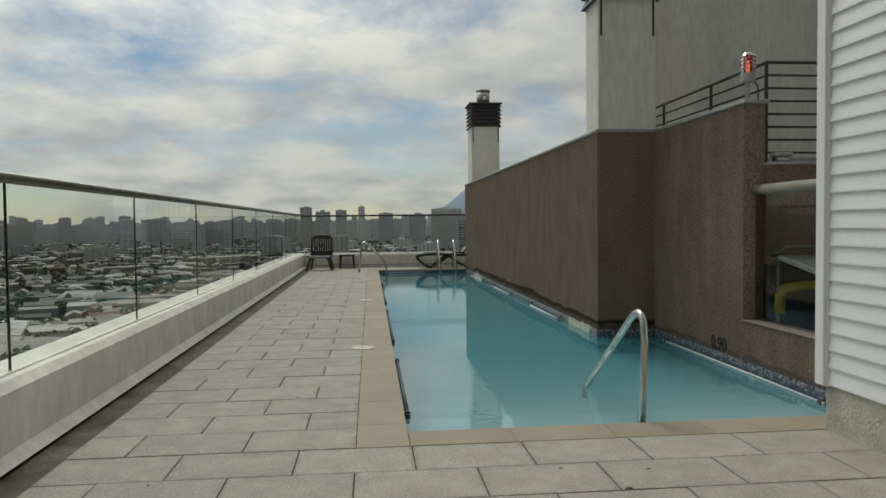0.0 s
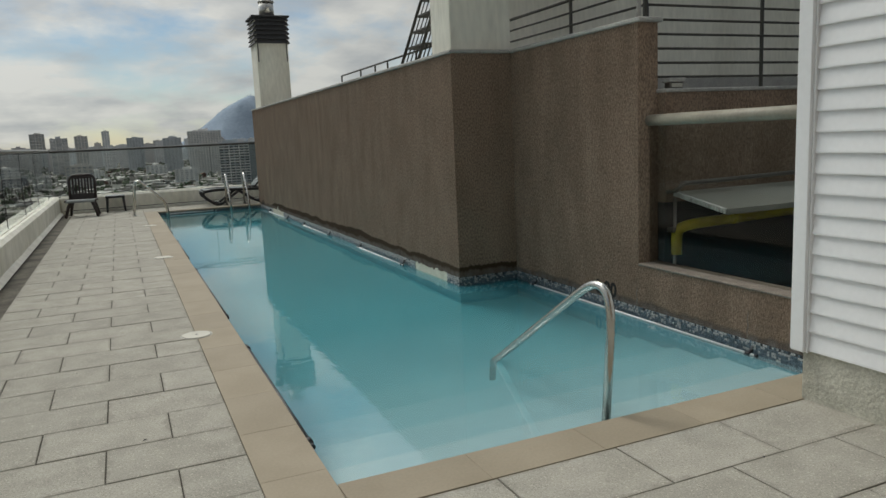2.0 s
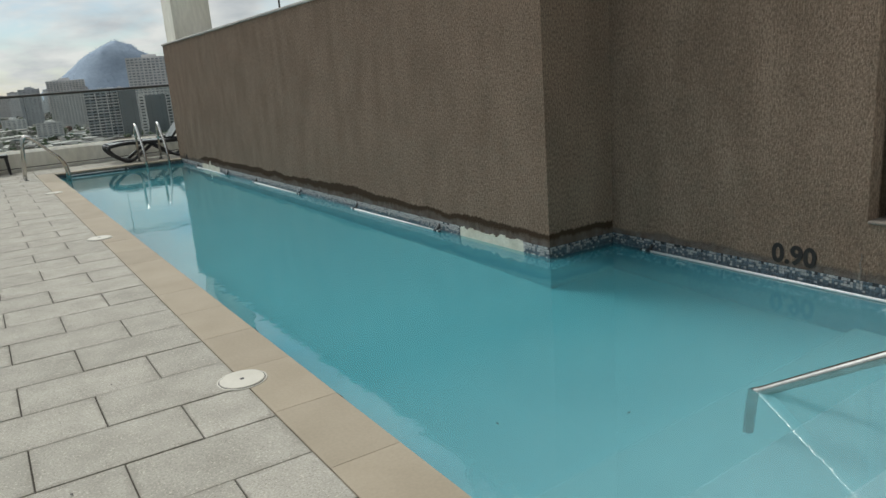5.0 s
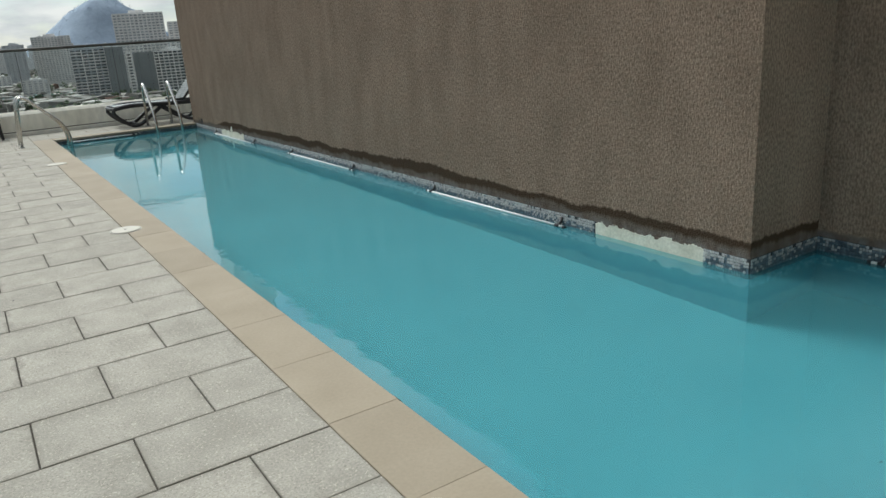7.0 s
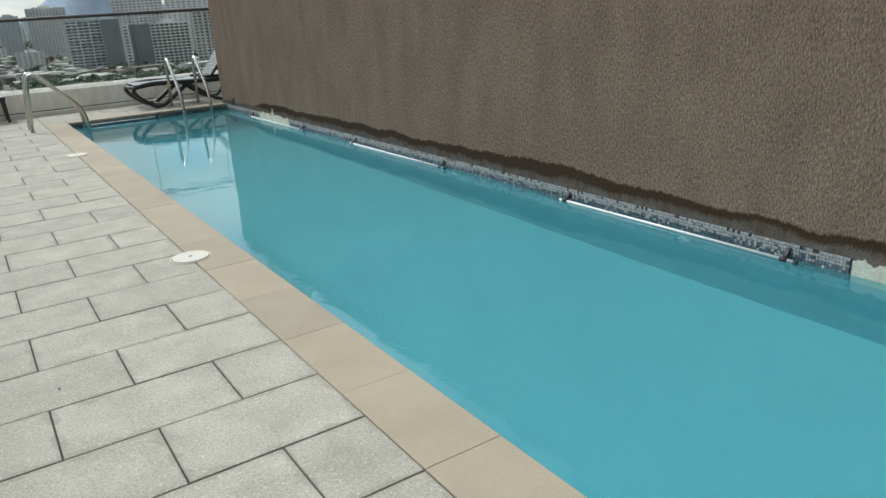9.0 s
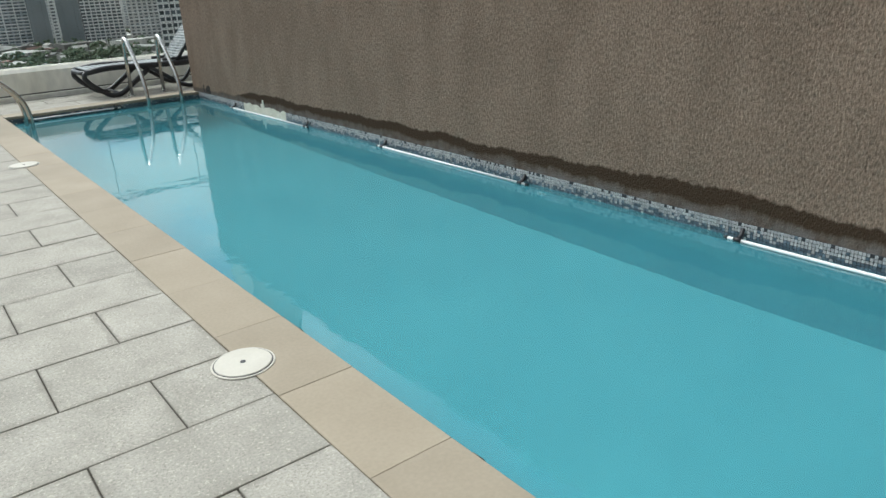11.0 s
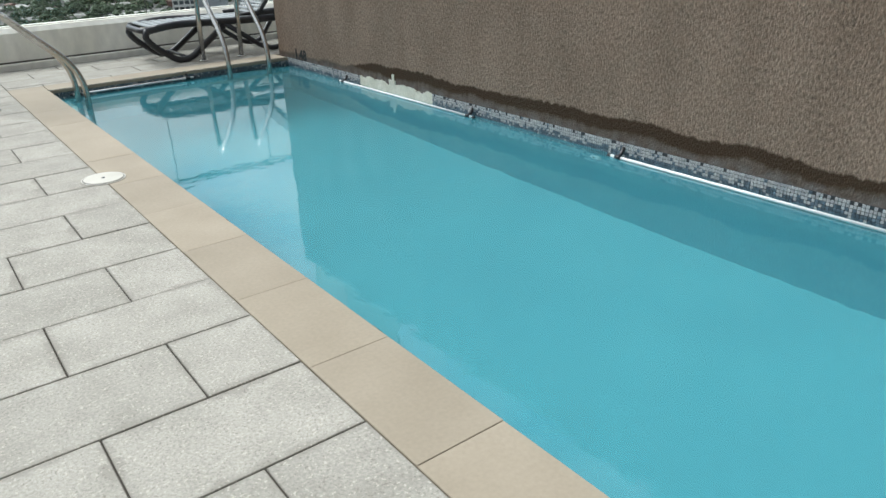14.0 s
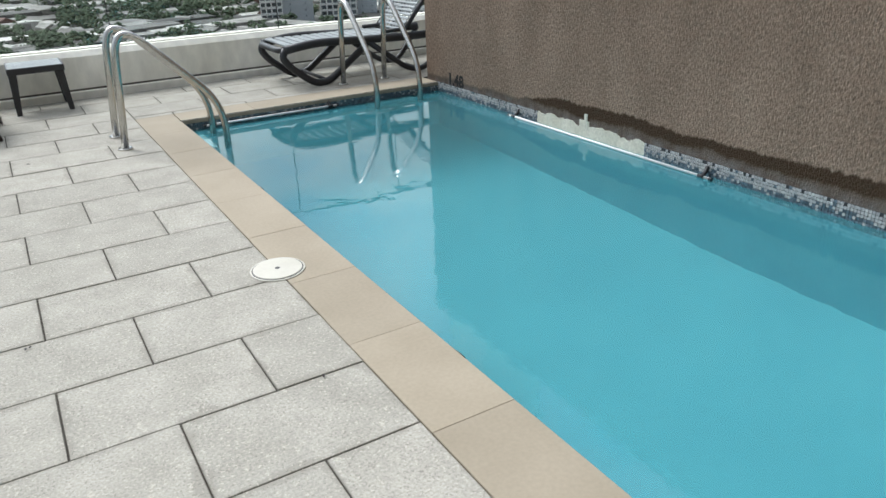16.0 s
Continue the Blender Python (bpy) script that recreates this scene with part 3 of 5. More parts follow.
g.slab(POOL_R + 0.32, JOG_Y - 0.02, WALL_TOP, JOG_X - 0.02, JOG_Y + 0.32, WALL_TOP + 0.035, 0.008)
g.slab(JOG_X - 0.02, 6.72, WALL_TOP, 3.22, JOG_Y + 0.32, WALL_TOP + 0.037, 0.008)
structure("wall_cap", g, MORTAR, "thin grey mortar cap along the brown wall", "wall cap")

# light well behind the glass, its back wall with a ledge, and roof deck
g = Geo()
g.box(3.20, 6.69, -2.2, 9.0, 6.90, 0.86)
structure("wall_lightwell", g, WELL_SHADE, "rendered wall of a light well, its shade painted near black", "wall")
g = Geo()
g.box(3.20, 6.675, 0.86, 9.0, 6.90, 1.735)
structure("wall_lightwell_upper", g, STUCCO_PIER, "brown rendered upper wall of the light well", "wall")
g = Geo()
g.slab(3.185, 6.66, 1.735, 9.0, 10.2, 1.765, 0.006)
structure("roof_ledge", g, MORTAR, "pale concrete ledge above the light well", "ledge")
g = Geo()
g.box(3.20, 2.6, -2.2, 9.0, 6.69, -1.6)
g.box(9.0, 2.6, -2.2, 9.2, 9.2, 1.76)
structure("lightwell_floor", g, WELL_SHADE, "floor of the light well, painted dark for its shade", "floor")
g = Geo()
g.box(2.64, 10.2, 1.9, 9.9, 20.57, 2.12)
g.box(2.64, 9.06, 1.7, 3.185, 10.2, 2.12)
structure("upper_roof", g, MORTAR, "flat grey roof behind the brown wall", "roof")
g = Geo()
g.box(3.06, 10.21, 1.5, 9.5, 10.50, 9.5)
structure("wall_tower", g, PALE, "tall pale streaked rendered wall of the stair tower", "wall")

# ---- parapets ----
g = Geo()
g.slab(-2.66, -3.0, -0.06, PAR_X, 22.36, PAR_Z, 0.05)
structure("parapet_west", g, WHITEWALL, "low off-white painted parapet under the glass railing", "parapet")
g = Geo()
g.slab(PAR_X, PAR_Y, -0.06, 9.4, 22.36, PAR_Z - 0.003, 0.05)
structure("parapet_north", g, WHITEWALL, "low off-white painted parapet at the end of the terrace", "parapet")
g = Geo()
g.add([(PAR_X, -3, 0.05), (PAR_X + 0.010, -3, 0.05), (PAR_X + 0.07, -3, 0.0), (PAR_X, -3, 0.0),
       (PAR_X, PAR_Y, 0.05), (PAR_X + 0.010, PAR_Y, 0.05), (PAR_X + 0.07, PAR_Y, 0.0), (PAR_X, PAR_Y, 0.0)],
      [(0, 1, 5, 4), (1, 2, 6, 5), (2, 3, 7, 6), (0, 3, 2, 1), (4, 5, 6, 7)])
g.slab(-2.15, PAR_Y - 0.045, -0.04, 6.0, PAR_Y + 0.02, 0.062, 0.008)
structure("flashing", g, WHITEWALL, "pale sloping skirting at the foot of the parapets", "skirting")

g = Geo()
g.box(PAR_X + 0.06, -3.0, -0.045, -1.955, PAR_Y - 0.06, -0.022)
g.box(-1.955, PAR_Y - 0.10, -0.045, 6.0, PAR_Y - 0.045, -0.022)
# dark line along the top of the north skirting
g.box(-2.15, PAR_Y - 0.010, 0.05, 6.0, PAR_Y + 0.002, 0.078)
structure("gutter", g, DIRT, "dark dirty drain strip along the parapet, dark line above the north skirting", "drain")

# ---- clad wall by the near end of the pool, and an added wall closing the terrace ----
SX, SY = 2.368, 4.652
g = Geo()
g.box(SX + 0.045, -3.0, -0.045, 3.6, SY + 0.035, 0.285)
structure("plinth", g, PLINTH, "rough grey concrete plinth under the white cladding", "plinth")
g = Geo()
g.box(SX + 0.05, -3.0, 0.27, 3.6, SY + 0.085, 6.47)
clad_wall = structure("wall_clad", g, SIDING, "white horizontal vinyl-clad wall", "wall")
# unseen wall, added 12 m high to keep the southern sky's light off
g = Geo()
g.box(PAR_X, -1.3, -0.1, SX + 0.02, -1.0, 12.0)
structure("added_wall_south", g, STUCCO, "unseen brown rendered wall added to close the terrace and block southern sky", "wall")

# ---- glass railings ----


def glass_railing(label, runs, axis, fixed, z0, z1, glass, toward, r=0.032, rail_run=None, rail_label="bronze-grey metal handrail", rail=ALU, seam=0.006):
    """Frameless panes between seams, with a round handrail on top; runs are the seams' places along the axis."""
    p = (lambda a, c, z: (c, a, z)) if axis == "y" else (lambda a, c, z: (a, c, z))
    mid = 0.5 * (runs[0] + runs[-1])
    root = thing("glass_railing", p(mid, fixed, z0), label, "railing")
    for a, b in zip(runs, runs[1:]):
        g = Geo()
        lo, hi = p(a + seam - mid, -0.005, 0.0), p(b - seam - mid, 0.005, z1 - z0 - r)
        g.box(*lo, *hi)
        pane = part("pane", g, glass, root)
        pane.data.materials.append(CLEAR)
        for poly in pane.data.polygons:
            poly.material_index = 0 if poly.normal.dot(Vector(toward)) > 0.9 else 1
        pane.visible_shadow = False
    for a in runs[1:-1]:
        g = Geo()
        g.box(*p(a - seam - mid, -0.006, 0.0), *p(a + seam - mid, 0.006, z1 - z0 - r))
        part("seam", g, SEALANT, root, "black sealant seam between panes")
    a, b = rail_run or (runs[0], runs[-1])
    g = Geo()
    g.tube([p(a - mid, 0, z1 - z0 - r), p(b - mid, 0, z1 - z0 - r)], r, 16)
    part("handrail", g, rail, root, rail_label)
    g = Geo()
    g.slab(*p(runs[0] - mid, -0.016, 0.0), *p(runs[-1] - mid, 0.016, 0.012), 0.003)
    part("base_channel", g, WHITEWALL, root, "slim pale channel holding the panes")
    return root


seams = [-1.0] + [4.97 + 2.275 * k for k in range(-2, 8)] + [22.16]
glass_railing("frameless greenish glass railing, round metal handrail, on low parapet", seams, "y", -2.36, PAR_Z, RAIL_Z + 0.045, GLASS, (1, 0, 0))
glass_railing("frameless glass railing with a dark metal handrail on the end parapet", [-2.34, -0.25, 1.40, 2.70, 4.6], "x", 22.12, PAR_Z - 0.003, RAIL_Z + 0.010, GLASS, (0, -1, 0), 0.026, rail=DARKRAIL, seam=0.0035)
glass_railing("dusty dark glass guard topped by a thick round tube", [4.77, 5.28, 6.765], "y", 3.115, 0.353, 1.568, DARKGLASS, (-1, 0, 0), 0.045, rail_label="grey-beige painted round tube", rail=GUARDTUBE)
g = Geo()
g.slab(JOG_X - 0.012, 4.77, 0.353, 3.20, 6.765, 0.372, 0.006)
structure("sill", g, SILL, "worn concrete sill under the glass guard", "sill")

# ---- chimneys ----


def chimney(at, wx, wy, h, louver_h, label, flue=False):
    root = thing("chimney", at, label, "chimney")
    g = Geo()
    g.slab(0, 0, 0, wx, wy, h + louver_h, 0.01)
    part("shaft", g, PALE, root)
    for x in (0.035, wx - 0.035):
        g = Geo()
        g.box(x - 0.012, -0.006, h - 0.42, x + 0.012, 0.02, h)
        part("slot", g, LOUVER, root, "dark vertical slot below the louvers")
    n = 6
    g = Geo()
    g.box(0.02, -0.001, h, wx - 0.02, wy - 0.02, h + louver_h + 0.001)
    core = part("louver_core", g, LOUVER, root)
    for k in range(n):
        z = h + louver_h * k / n
        o = 0.05
        g = Geo()
        g.add([(-o, -o, z), (wx + o, -o, z), (wx + o, wy + o, z), (-o, wy + o, z),
               (-0.005, -0.005, z + louver_h / n * 0.8), (wx + 0.005, -0.005, z + louver_h / n * 0.8),
               (wx + 0.005, wy + 0.005, z + louver_h / n * 0.8), (-0.005, wy + 0.005, z + louver_h / n * 0.8)],
              [(3, 2, 1, 0), (4, 5, 6, 7), (0, 1, 5, 4), (1, 2, 6, 5), (2, 3, 7, 6), (3, 0, 4, 7)])
        part("louver", g, LOUVER, core)
    top = h + louver_h
    g = Geo()
    g.slab(-0.07, -0.07, top - 0.03, wx + 0.07, wy + 0.07, top + 0.012, 0.006)
    part("cap", g, LOUVER, root, "dark flat metal cap")
    if flue:
        g = Geo()
        g.tube([(wx / 2, wy / 2, top), (wx / 2, wy / 2, top + 0.38)], wx * 0.24, 24)
        pipe = part("flue", g, STEEL, root, "shiny round metal flue")
        g = Geo()
        g.tube([(wx / 2, wy / 2, top + 0.36), (wx / 2, wy / 2, top + 0.40)], wx * 0.255, 24)
        part("flue_collar", g, STEEL, pipe)
    return root


chimney((2.345, 8.84, WALL_TOP + 0.037), 0.69, 0.48, 1.50, 0.75, "pale rendered square chimney with dark louvers on brown wall")
chimney((2.40, 19.74, WALL_TOP + 0.037), 0.74, 0.74, 1.48, 0.62, "pale rendered chimney with dark louvers and steel flue", True)

# ---- railings on the roof ----


def bar_railing(at, run, axis, posts, z0, z1, bars, label, r=0.011):
    root = thing("metal_railing", at, label, "railing")
    p = (lambda a, z: (a, 0, z)) if axis == "x" else (lambda a, z: (0, a, z))
    for a in posts:
        g = Geo()
        b = p(a, 0)
        g.slab(b[0] - 0.014, b[1] - 0.014, z0, b[0] + 0.014, b[1] + 0.014, z1 + 0.012, 0.003)
        part("post", g, DARKRAIL, root)
    for k in range(bars):
        z = z1 - (z1 - z0 - 0.14) * k / max(1, bars - 1)
        g = Geo()
        lo, hi = p(run[0], z), p(run[1], z)
        rr = r * 1.5 if k == 0 else r
        g.tube([lo, hi], rr, 8)
        part("bar", g, DARKRAIL, root)
    return root


bar_railing((3.51, 7.30, 1.765), (0.0, 5.4), "x", (0.0, 1.38, 2.76, 4.14, 5.4), 0.0, 1.005, 8, "dark painted steel railing with eight horizontal bars")
bar_railing((3.51, 7.30, 1.765), (0.0, 2.9), "y", (1.14, 2.45), 0.0, 1.0, 8, "dark painted steel railing with eight horizontal bars")
bar_railing((3.83, 12.3, 2.12), (0.0, 5.46), "y", (0.0, 1.1, 2.5, 3.2, 4.1, 5.46), 0.0, 0.74, 2, "low thin grey steel rail along the roof edge", 0.012)


def roof_stair():
    root = thing("steel_stair", (3.30, 12.5, 2.12), "steep dark steel stair with closely set bars", "stair")
    dx, dz = 1.15, 3.0
    for y in (0.0, 0.7):
        g = Geo()
        g.tube([(0, y, 0), (dx, y, dz)], 0.026, 8)
        part("stringer", g, DARKRAIL, root)
        for k in range(6):
            o = 0.07 + 0.065 * k
            g = Geo()
            g.tube([(o, y, 0), (min(dx, o + dx), y, dz * min(1, (dx - o) / dx + 0.0))], 0.010, 6)
            part("bar", g, DARKRAIL, root)
    g = Geo()
    g.tube([(0.58, 0, 0), (0.58, 0, 2.2)], 0.025, 8)
    part("post", g, DARKRAIL, root)
    for k in range(10):
        g = Geo()
        z = 0.25 * (k + 1)
        x = z * dx / dz
        g.slab(x, 0, z - 0.015, x + 0.2, 0.7, z + 0.015, 0.003)
        part("tread", g, DARKRAIL, root)


roof_stair()


def beacon():
    root = thing("beacon_light", (3.087, 6.86, WALL_TOP + 0.037), "lit red obstruction beacon on a short grey post", "beacon light")
    g = Geo()
    g.tube([(0, 0, 0), (0, 0, 0.19)], 0.018, 12)
    part("post", g, MORTAR, root)
    g = Geo()
    g.disc(0, 0, 0.17, 0.245, 0.062, 20, 0.008)
    part("housing", g, MORTAR, root, "grey metal housing")
    g = Geo()
    prof = [(0.245, 0.055), (0.27, 0.058), (0.32, 0.059), (0.37, 0.059), (0.40, 0.055), (0.425, 0.042), (0.435, 0.012)]
    g.tube([(0, 0, z) for z, _ in prof], [r for _, r in prof], 20)
    lens = part("lens", g, thin_glass("red_glass", (0.95, 0.50, 0.42)), root, "ribbed red glass lens")
    for z in (0.285, 0.32, 0.355, 0.39):
        g = Geo()
        pts = [(0.066 * math.cos(a), 0.066 * math.sin(a), z) for a in [2 * math.pi * k / 20 for k in range(21)]]
        g.tube(pts, 0.004, 6)
        part("rib", g, REDLENS, lens)
    g = Geo()
    g.tube([(0, 0, 0.25), (0, 0, 0.30), (0, 0, 0.36)], [0.010, 0.018, 0.010], 12)
    part("bulb", g, lamp, root, "glowing orange bulb")
    for k in range(4):
        a = math.pi / 4 + k * math.pi / 2
        g = Geo()
        g.tube([(0.068 * math.cos(a), 0.068 * math.sin(a), 0.24), (0.068 * math.cos(a), 0.068 * math.sin(a), 0.41)], 0.004, 6)
        part("guard_wire", g, STEEL, lens)
    g = Geo()
    g.tube(rounded([(0.05, 0, 0.19), (0.10, 0.01, 0.14), (0.11, 0.02, 0.0)], 0.05), 0.007, 8)
    part("cable", g, BLACK, root, "black cable")


beacon()


def floodlight():
    root = thing("floodlight", (3.25, 6.72, 1.765), "small grey floodlight box on the concrete ledge", "floodlight")
    g = Geo()
    g.slab(0.0, -0.03, 0.05, 0.17, 0.06, 0.085, 0.006)
    part("lid", g, MORTAR, root)
    g = Geo()
    g.slab(0.015, -0.02, 0.0, 0.155, 0.05, 0.05, 0.006)
    part("housing", g, ALU, root)
    g = Geo()
    g.slab(0.03, -0.024, 0.012, 0.14, -0.0205, 0.042, 0.001)
    part("lens", g, WHITEPL, root, "pale frosted lens")


floodlight()

# ---- things in the light well ----


def well_things():
    root = thing("canopy", (3.26, 6.09, 0.815), "thin pale grey sheet canopy in the light well", "canopy")
    g = Geo()
    m = Matrix.Rotation(radians(10.5), 4, 'X')
    g.slab(0, 0, 0, 3.2, 0.575, 0.025, 0.004, m)
    sheet = part("sheet", g, CANOPY, root)
    g = Geo()
    for k in range(19):
        g.slab(-0.012, 0.03 * k, -0.006, 0.0, 0.03 * k + 0.018, 0.030, 0.002, m)
    g.slab(-0.014, 0.0, 0.026, 0.012, 0.575, 0.034, 0.002, m)
    part("edge_trim", g, PVC, sheet, "white notched edge trim")
    g = Geo()
    g.slab(0.0, -0.012, -0.012, 3.2, 0.0, 0.034, 0.002, m)
    part("edge_trim", g, CANOPY, sheet)
    root = thing("gas_pipe", (3.25, 6.60, 0.44), "bright yellow bent gas pipe in the light well", "pipe")
    g = Geo()
    g.tube(rounded([(0, 0, 0), (0.0, 0.0, 0.21), (0.14, -0.03, 0.24), (3.0, -0.03, 0.30)], 0.12), 0.043, 14)
    part("pipe", g, YELLOW, root)
    g = Geo()
    g.tube([(0.55, -0.03, 0.25), (0.62, -0.03, 0.251)], 0.050, 14)
    part("coupling", g, YELLOW, root)
    root = thing("gas_pipe", (4.90, 6.56, -1.60), "thin upright yellow gas pipe in the light well", "pipe")
    g = Geo()
    g.tube([(0, 0, 0), (0, 0, 2.10)], 0.017, 12)
    part("pipe", g, YELLOW, root)
    g = Geo()
    g.tube([(0, 0, 1.45), (0, 0, 1.50)], 0.022, 12)
    part("coupling", g, YELLOW, root)
    root = thing("wall_rail", (3.215, 6.57, 0.965), "thin galvanised pipe rail along the light well wall", "rail")
    g = Geo()
    g.tube(rounded([(0, 0.1, -0.02), (0.0, -0.02, 0.0), (0.04, -0.03, 0.05), (3.2, -0.03, 0.09)], 0.05), 0.018, 10)
    part("pipe", g, ALU, root)
    root = thing("conduit", (3.23, 6.60, -1.0), "thin vertical metal conduit on the light well wall", "conduit")
    g = Geo()
    g.tube([(0, 0, 0), (0, 0, 1.9)], 0.014, 8)
    part("pipe", g, ALU, root)
    g = Geo()
    g.slab(-0.03, -0.02, 1.62, 0.03, 0.06, 1.66, 0.004)
    part("clip", g, ALU, root)


well_things()

# ---- cladding boards and corner trim ----
g = Geo()
for q in ((0, 0),):
    g.add([(0.0, -3.0, 0), (-0.020, -3.0, 0.0), (-0.020, -3.0, 0.010), (-0.004, -3.0, 0.106), (0.0, -3.0, 0.106),
           (0.0, SY, 0), (-0.020, SY, 0.0), (-0.020, SY, 0.010), (-0.004, SY, 0.106), (0.0, SY, 0.106)],
          [(0, 1, 6, 5), (1, 2, 7, 6), (2, 3, 8, 7), (3, 4, 9, 8), (0, 4, 3, 2, 1), (5, 6, 7, 8, 9)])
board_mesh = g.mesh("board", SIDING)
for k in range(60):
    part("board", board_mesh, None, clad_wall, at=(SX + 0.046, 0, 0.2735 + 0.1033 * k))
g = Geo()
g.slab(SX + 0.005, SY, 0.262, SX + 0.06, SY + 0.092, 6.4, 0.008)
g.slab(SX + 0.018, SY - 0.012, 0.262, SX + 0.06, SY, 6.4, 0.003)
part("corner_trim", g, SIDING, clad_wall, "smooth white corner trim")

# ---- pool fittings ----


def flange(rail, x, y, r=0.045):
    g = Geo()
    g.disc(x, y, 0, 0.014, r, 20, 0.005)
    part("flange", g, STEEL, rail, "round steel cover plate")


def grab_rail():
    root = thing("pool_handrail", (1.42, 5.03, -0.10), "bent stainless steel handrail over the pool steps", "handrail")
    g = Geo()
    pts = rounded([(0, 0.045, 0), (0.0, -0.035, 0.895), (0.04, 1.36, 0.012)], 0.37, 12)
    pts += rounded([(0.04, 1.375, 0.005), (0.04, 1.40, -0.01), (0.035, 1.42, -0.56)], 0.02, 5)
    g.tube(pts, 0.024, 14)
    flange(part("rail", g, STEEL, root), 0, 0.045)


grab_rail()


def ladder(at, turn, width, wall, label):
    """Two bent tubes that leave the deck and end under the water, and treads on the pool wall; local x leads into the pool."""
    root = thing("pool_ladder", at, label, "pool ladder", "pool ladders", turn)
    for y in (0, width):
        g = Geo()
        pts = rounded([(0, y, 0), (0.085, y, 0.88), (0.725, y, 0.23), (0.712, y, -0.22)], 0.26, 9)
        g.tube(pts, 0.025, 14)
        flange(part("rail", g, STEEL, root), 0, y, 0.05)
    for z in (-0.13, -0.27, -0.41, -0.55):
        g = Geo()
        g.slab(wall, -0.02, z - 0.025, wall + 0.10, width + 0.02, z + 0.02, 0.006)
        part("tread", g, PVC, root, "pale non-slip tread")


ladder((-0.611, 19.781, 0), 0, 0.41, 0.536, "stainless steel pool ladder on the paved long side")
ladder((1.556, 20.877, 0), -90, 0.437, 0.499, "stainless steel pool ladder beside the sun lounger")


def skimmer_lid(at):
    root = thing("skimmer_lid", at, "round cream plastic skimmer lid set in the paving", "skimmer lid", "skimmer lids")
    g = Geo()
    g.disc(0, 0, 0.0, 0.004, 0.122, 36, 0.002)
    part("ring", g, WHITEPL, root)
    # dark ring between the frame and the lid
    g = Geo()
    g.disc(0, 0, 0.003, 0.0046, 0.114, 36, 0.0005)
    part("gap", g, LOUVER, root, "dark ring round the lid")
    g = Geo()
    g.disc(0, 0, 0.004, 0.008, 0.109, 36, 0.002)
    lid = part("lid", g, WHITEPL, root)
    g = Geo()
    g.disc(0, 0, 0.0079, 0.009, 0.012, 12, 0.001)
    part("finger_hole", g, LOUVER, lid, "dark finger hole")


for y in (7.974, 12.602, 17.239):
    skimmer_lid((-0.388, y, 0.0))


def cover_tube(a, b, mat, label, r=0.009, side=1, over=0.0):
    """A tube along the water's edge, held by black clips near its ends."""
    A, B = Vector(a), Vector(b)
    root = thing("edge_tube", a, label, "tube", "tubes along the pool edge")
    d = (B - A)
    g = Geo()
    g.tube([(0, 0, 0), d], r, 12)
    tube = part("tube", g, mat, root)
    u = d.normalized()
    w = Vector((-u.y, u.x, 0)) * side
    for s in (0.07, d.length - 0.07):
        c = u * s
        g = Geo()
        g.tube([c - u * 0.022, c + u * 0.022], r * 1.5, 12)
        g.tube([c, c + w * 0.035 + Vector((0, 0, 0.02 + over)), c + w * 0.05 + Vector((0, 0, 0.055 + over))], 0.012, 8)
        part("clip", g, BLACK, tube, "black clip")
    for s in (0.0, d.length):
        g = Geo()
        g.tube([u * s - u * 0.012, u * s + u * 0.012], r * 1.12, 12)
        part("end_cap", g, BLACK, tube, "black end cap")


TZ = WATER_Z + 0.008
cover_tube((JOG_X - 0.045, 5.50, TZ), (JOG_X - 0.045, 8.45, TZ), PVC, "white plastic tube clipped at the water line", side=-1)
for a, b in ((10.31, 12.22), (13.79, 15.74), (17.09, 19.15)):
    cover_tube((POOL_R - 0.06, a, TZ), (POOL_R - 0.06, b, TZ), PVC, "white plastic tube clipped at the water line", side=-1)
for a, b in ((5.55, 7.66), (8.73, 11.69), (12.75, 14.9), (16.2, 18.6)):
    cover_tube((POOL_X + 0.045, a, -0.066), (POOL_X + 0.045, b, -0.066), BLACK, "black plastic tube clipped under the coping", 0.013, 1, -0.03)
cover_tube((0.08, POOL_Y1 - 0.045, TZ + 0.02), (1.25, POOL_Y1 - 0.045, TZ + 0.02), PVC, "white plastic tube clipped at the water line", side=1)

for x, y in ((JOG_X, 8.1), (JOG_X, 6.6), (POOL_R, 11.1), (POOL_R, 13.7), (POOL_R, 15.9)):
    root = thing("pool_inlet", (x, y, -0.30), "round white plastic inlet on the pool wall", "inlet", "pool inlets")
    g = Geo()
    g.tube([(0.0, 0, 0), (-0.012, 0, 0), (-0.020, 0, 0)], [0.045, 0.042, 0.03], 18)
    ring = part("ring", g, PVC, root)
    g = Geo()
    g.tube([(-0.0195, 0, 0), (-0.0225, 0, 0)], 0.014, 12)
    part("nozzle", g, LOUVER, ring)

# ---- furniture ----


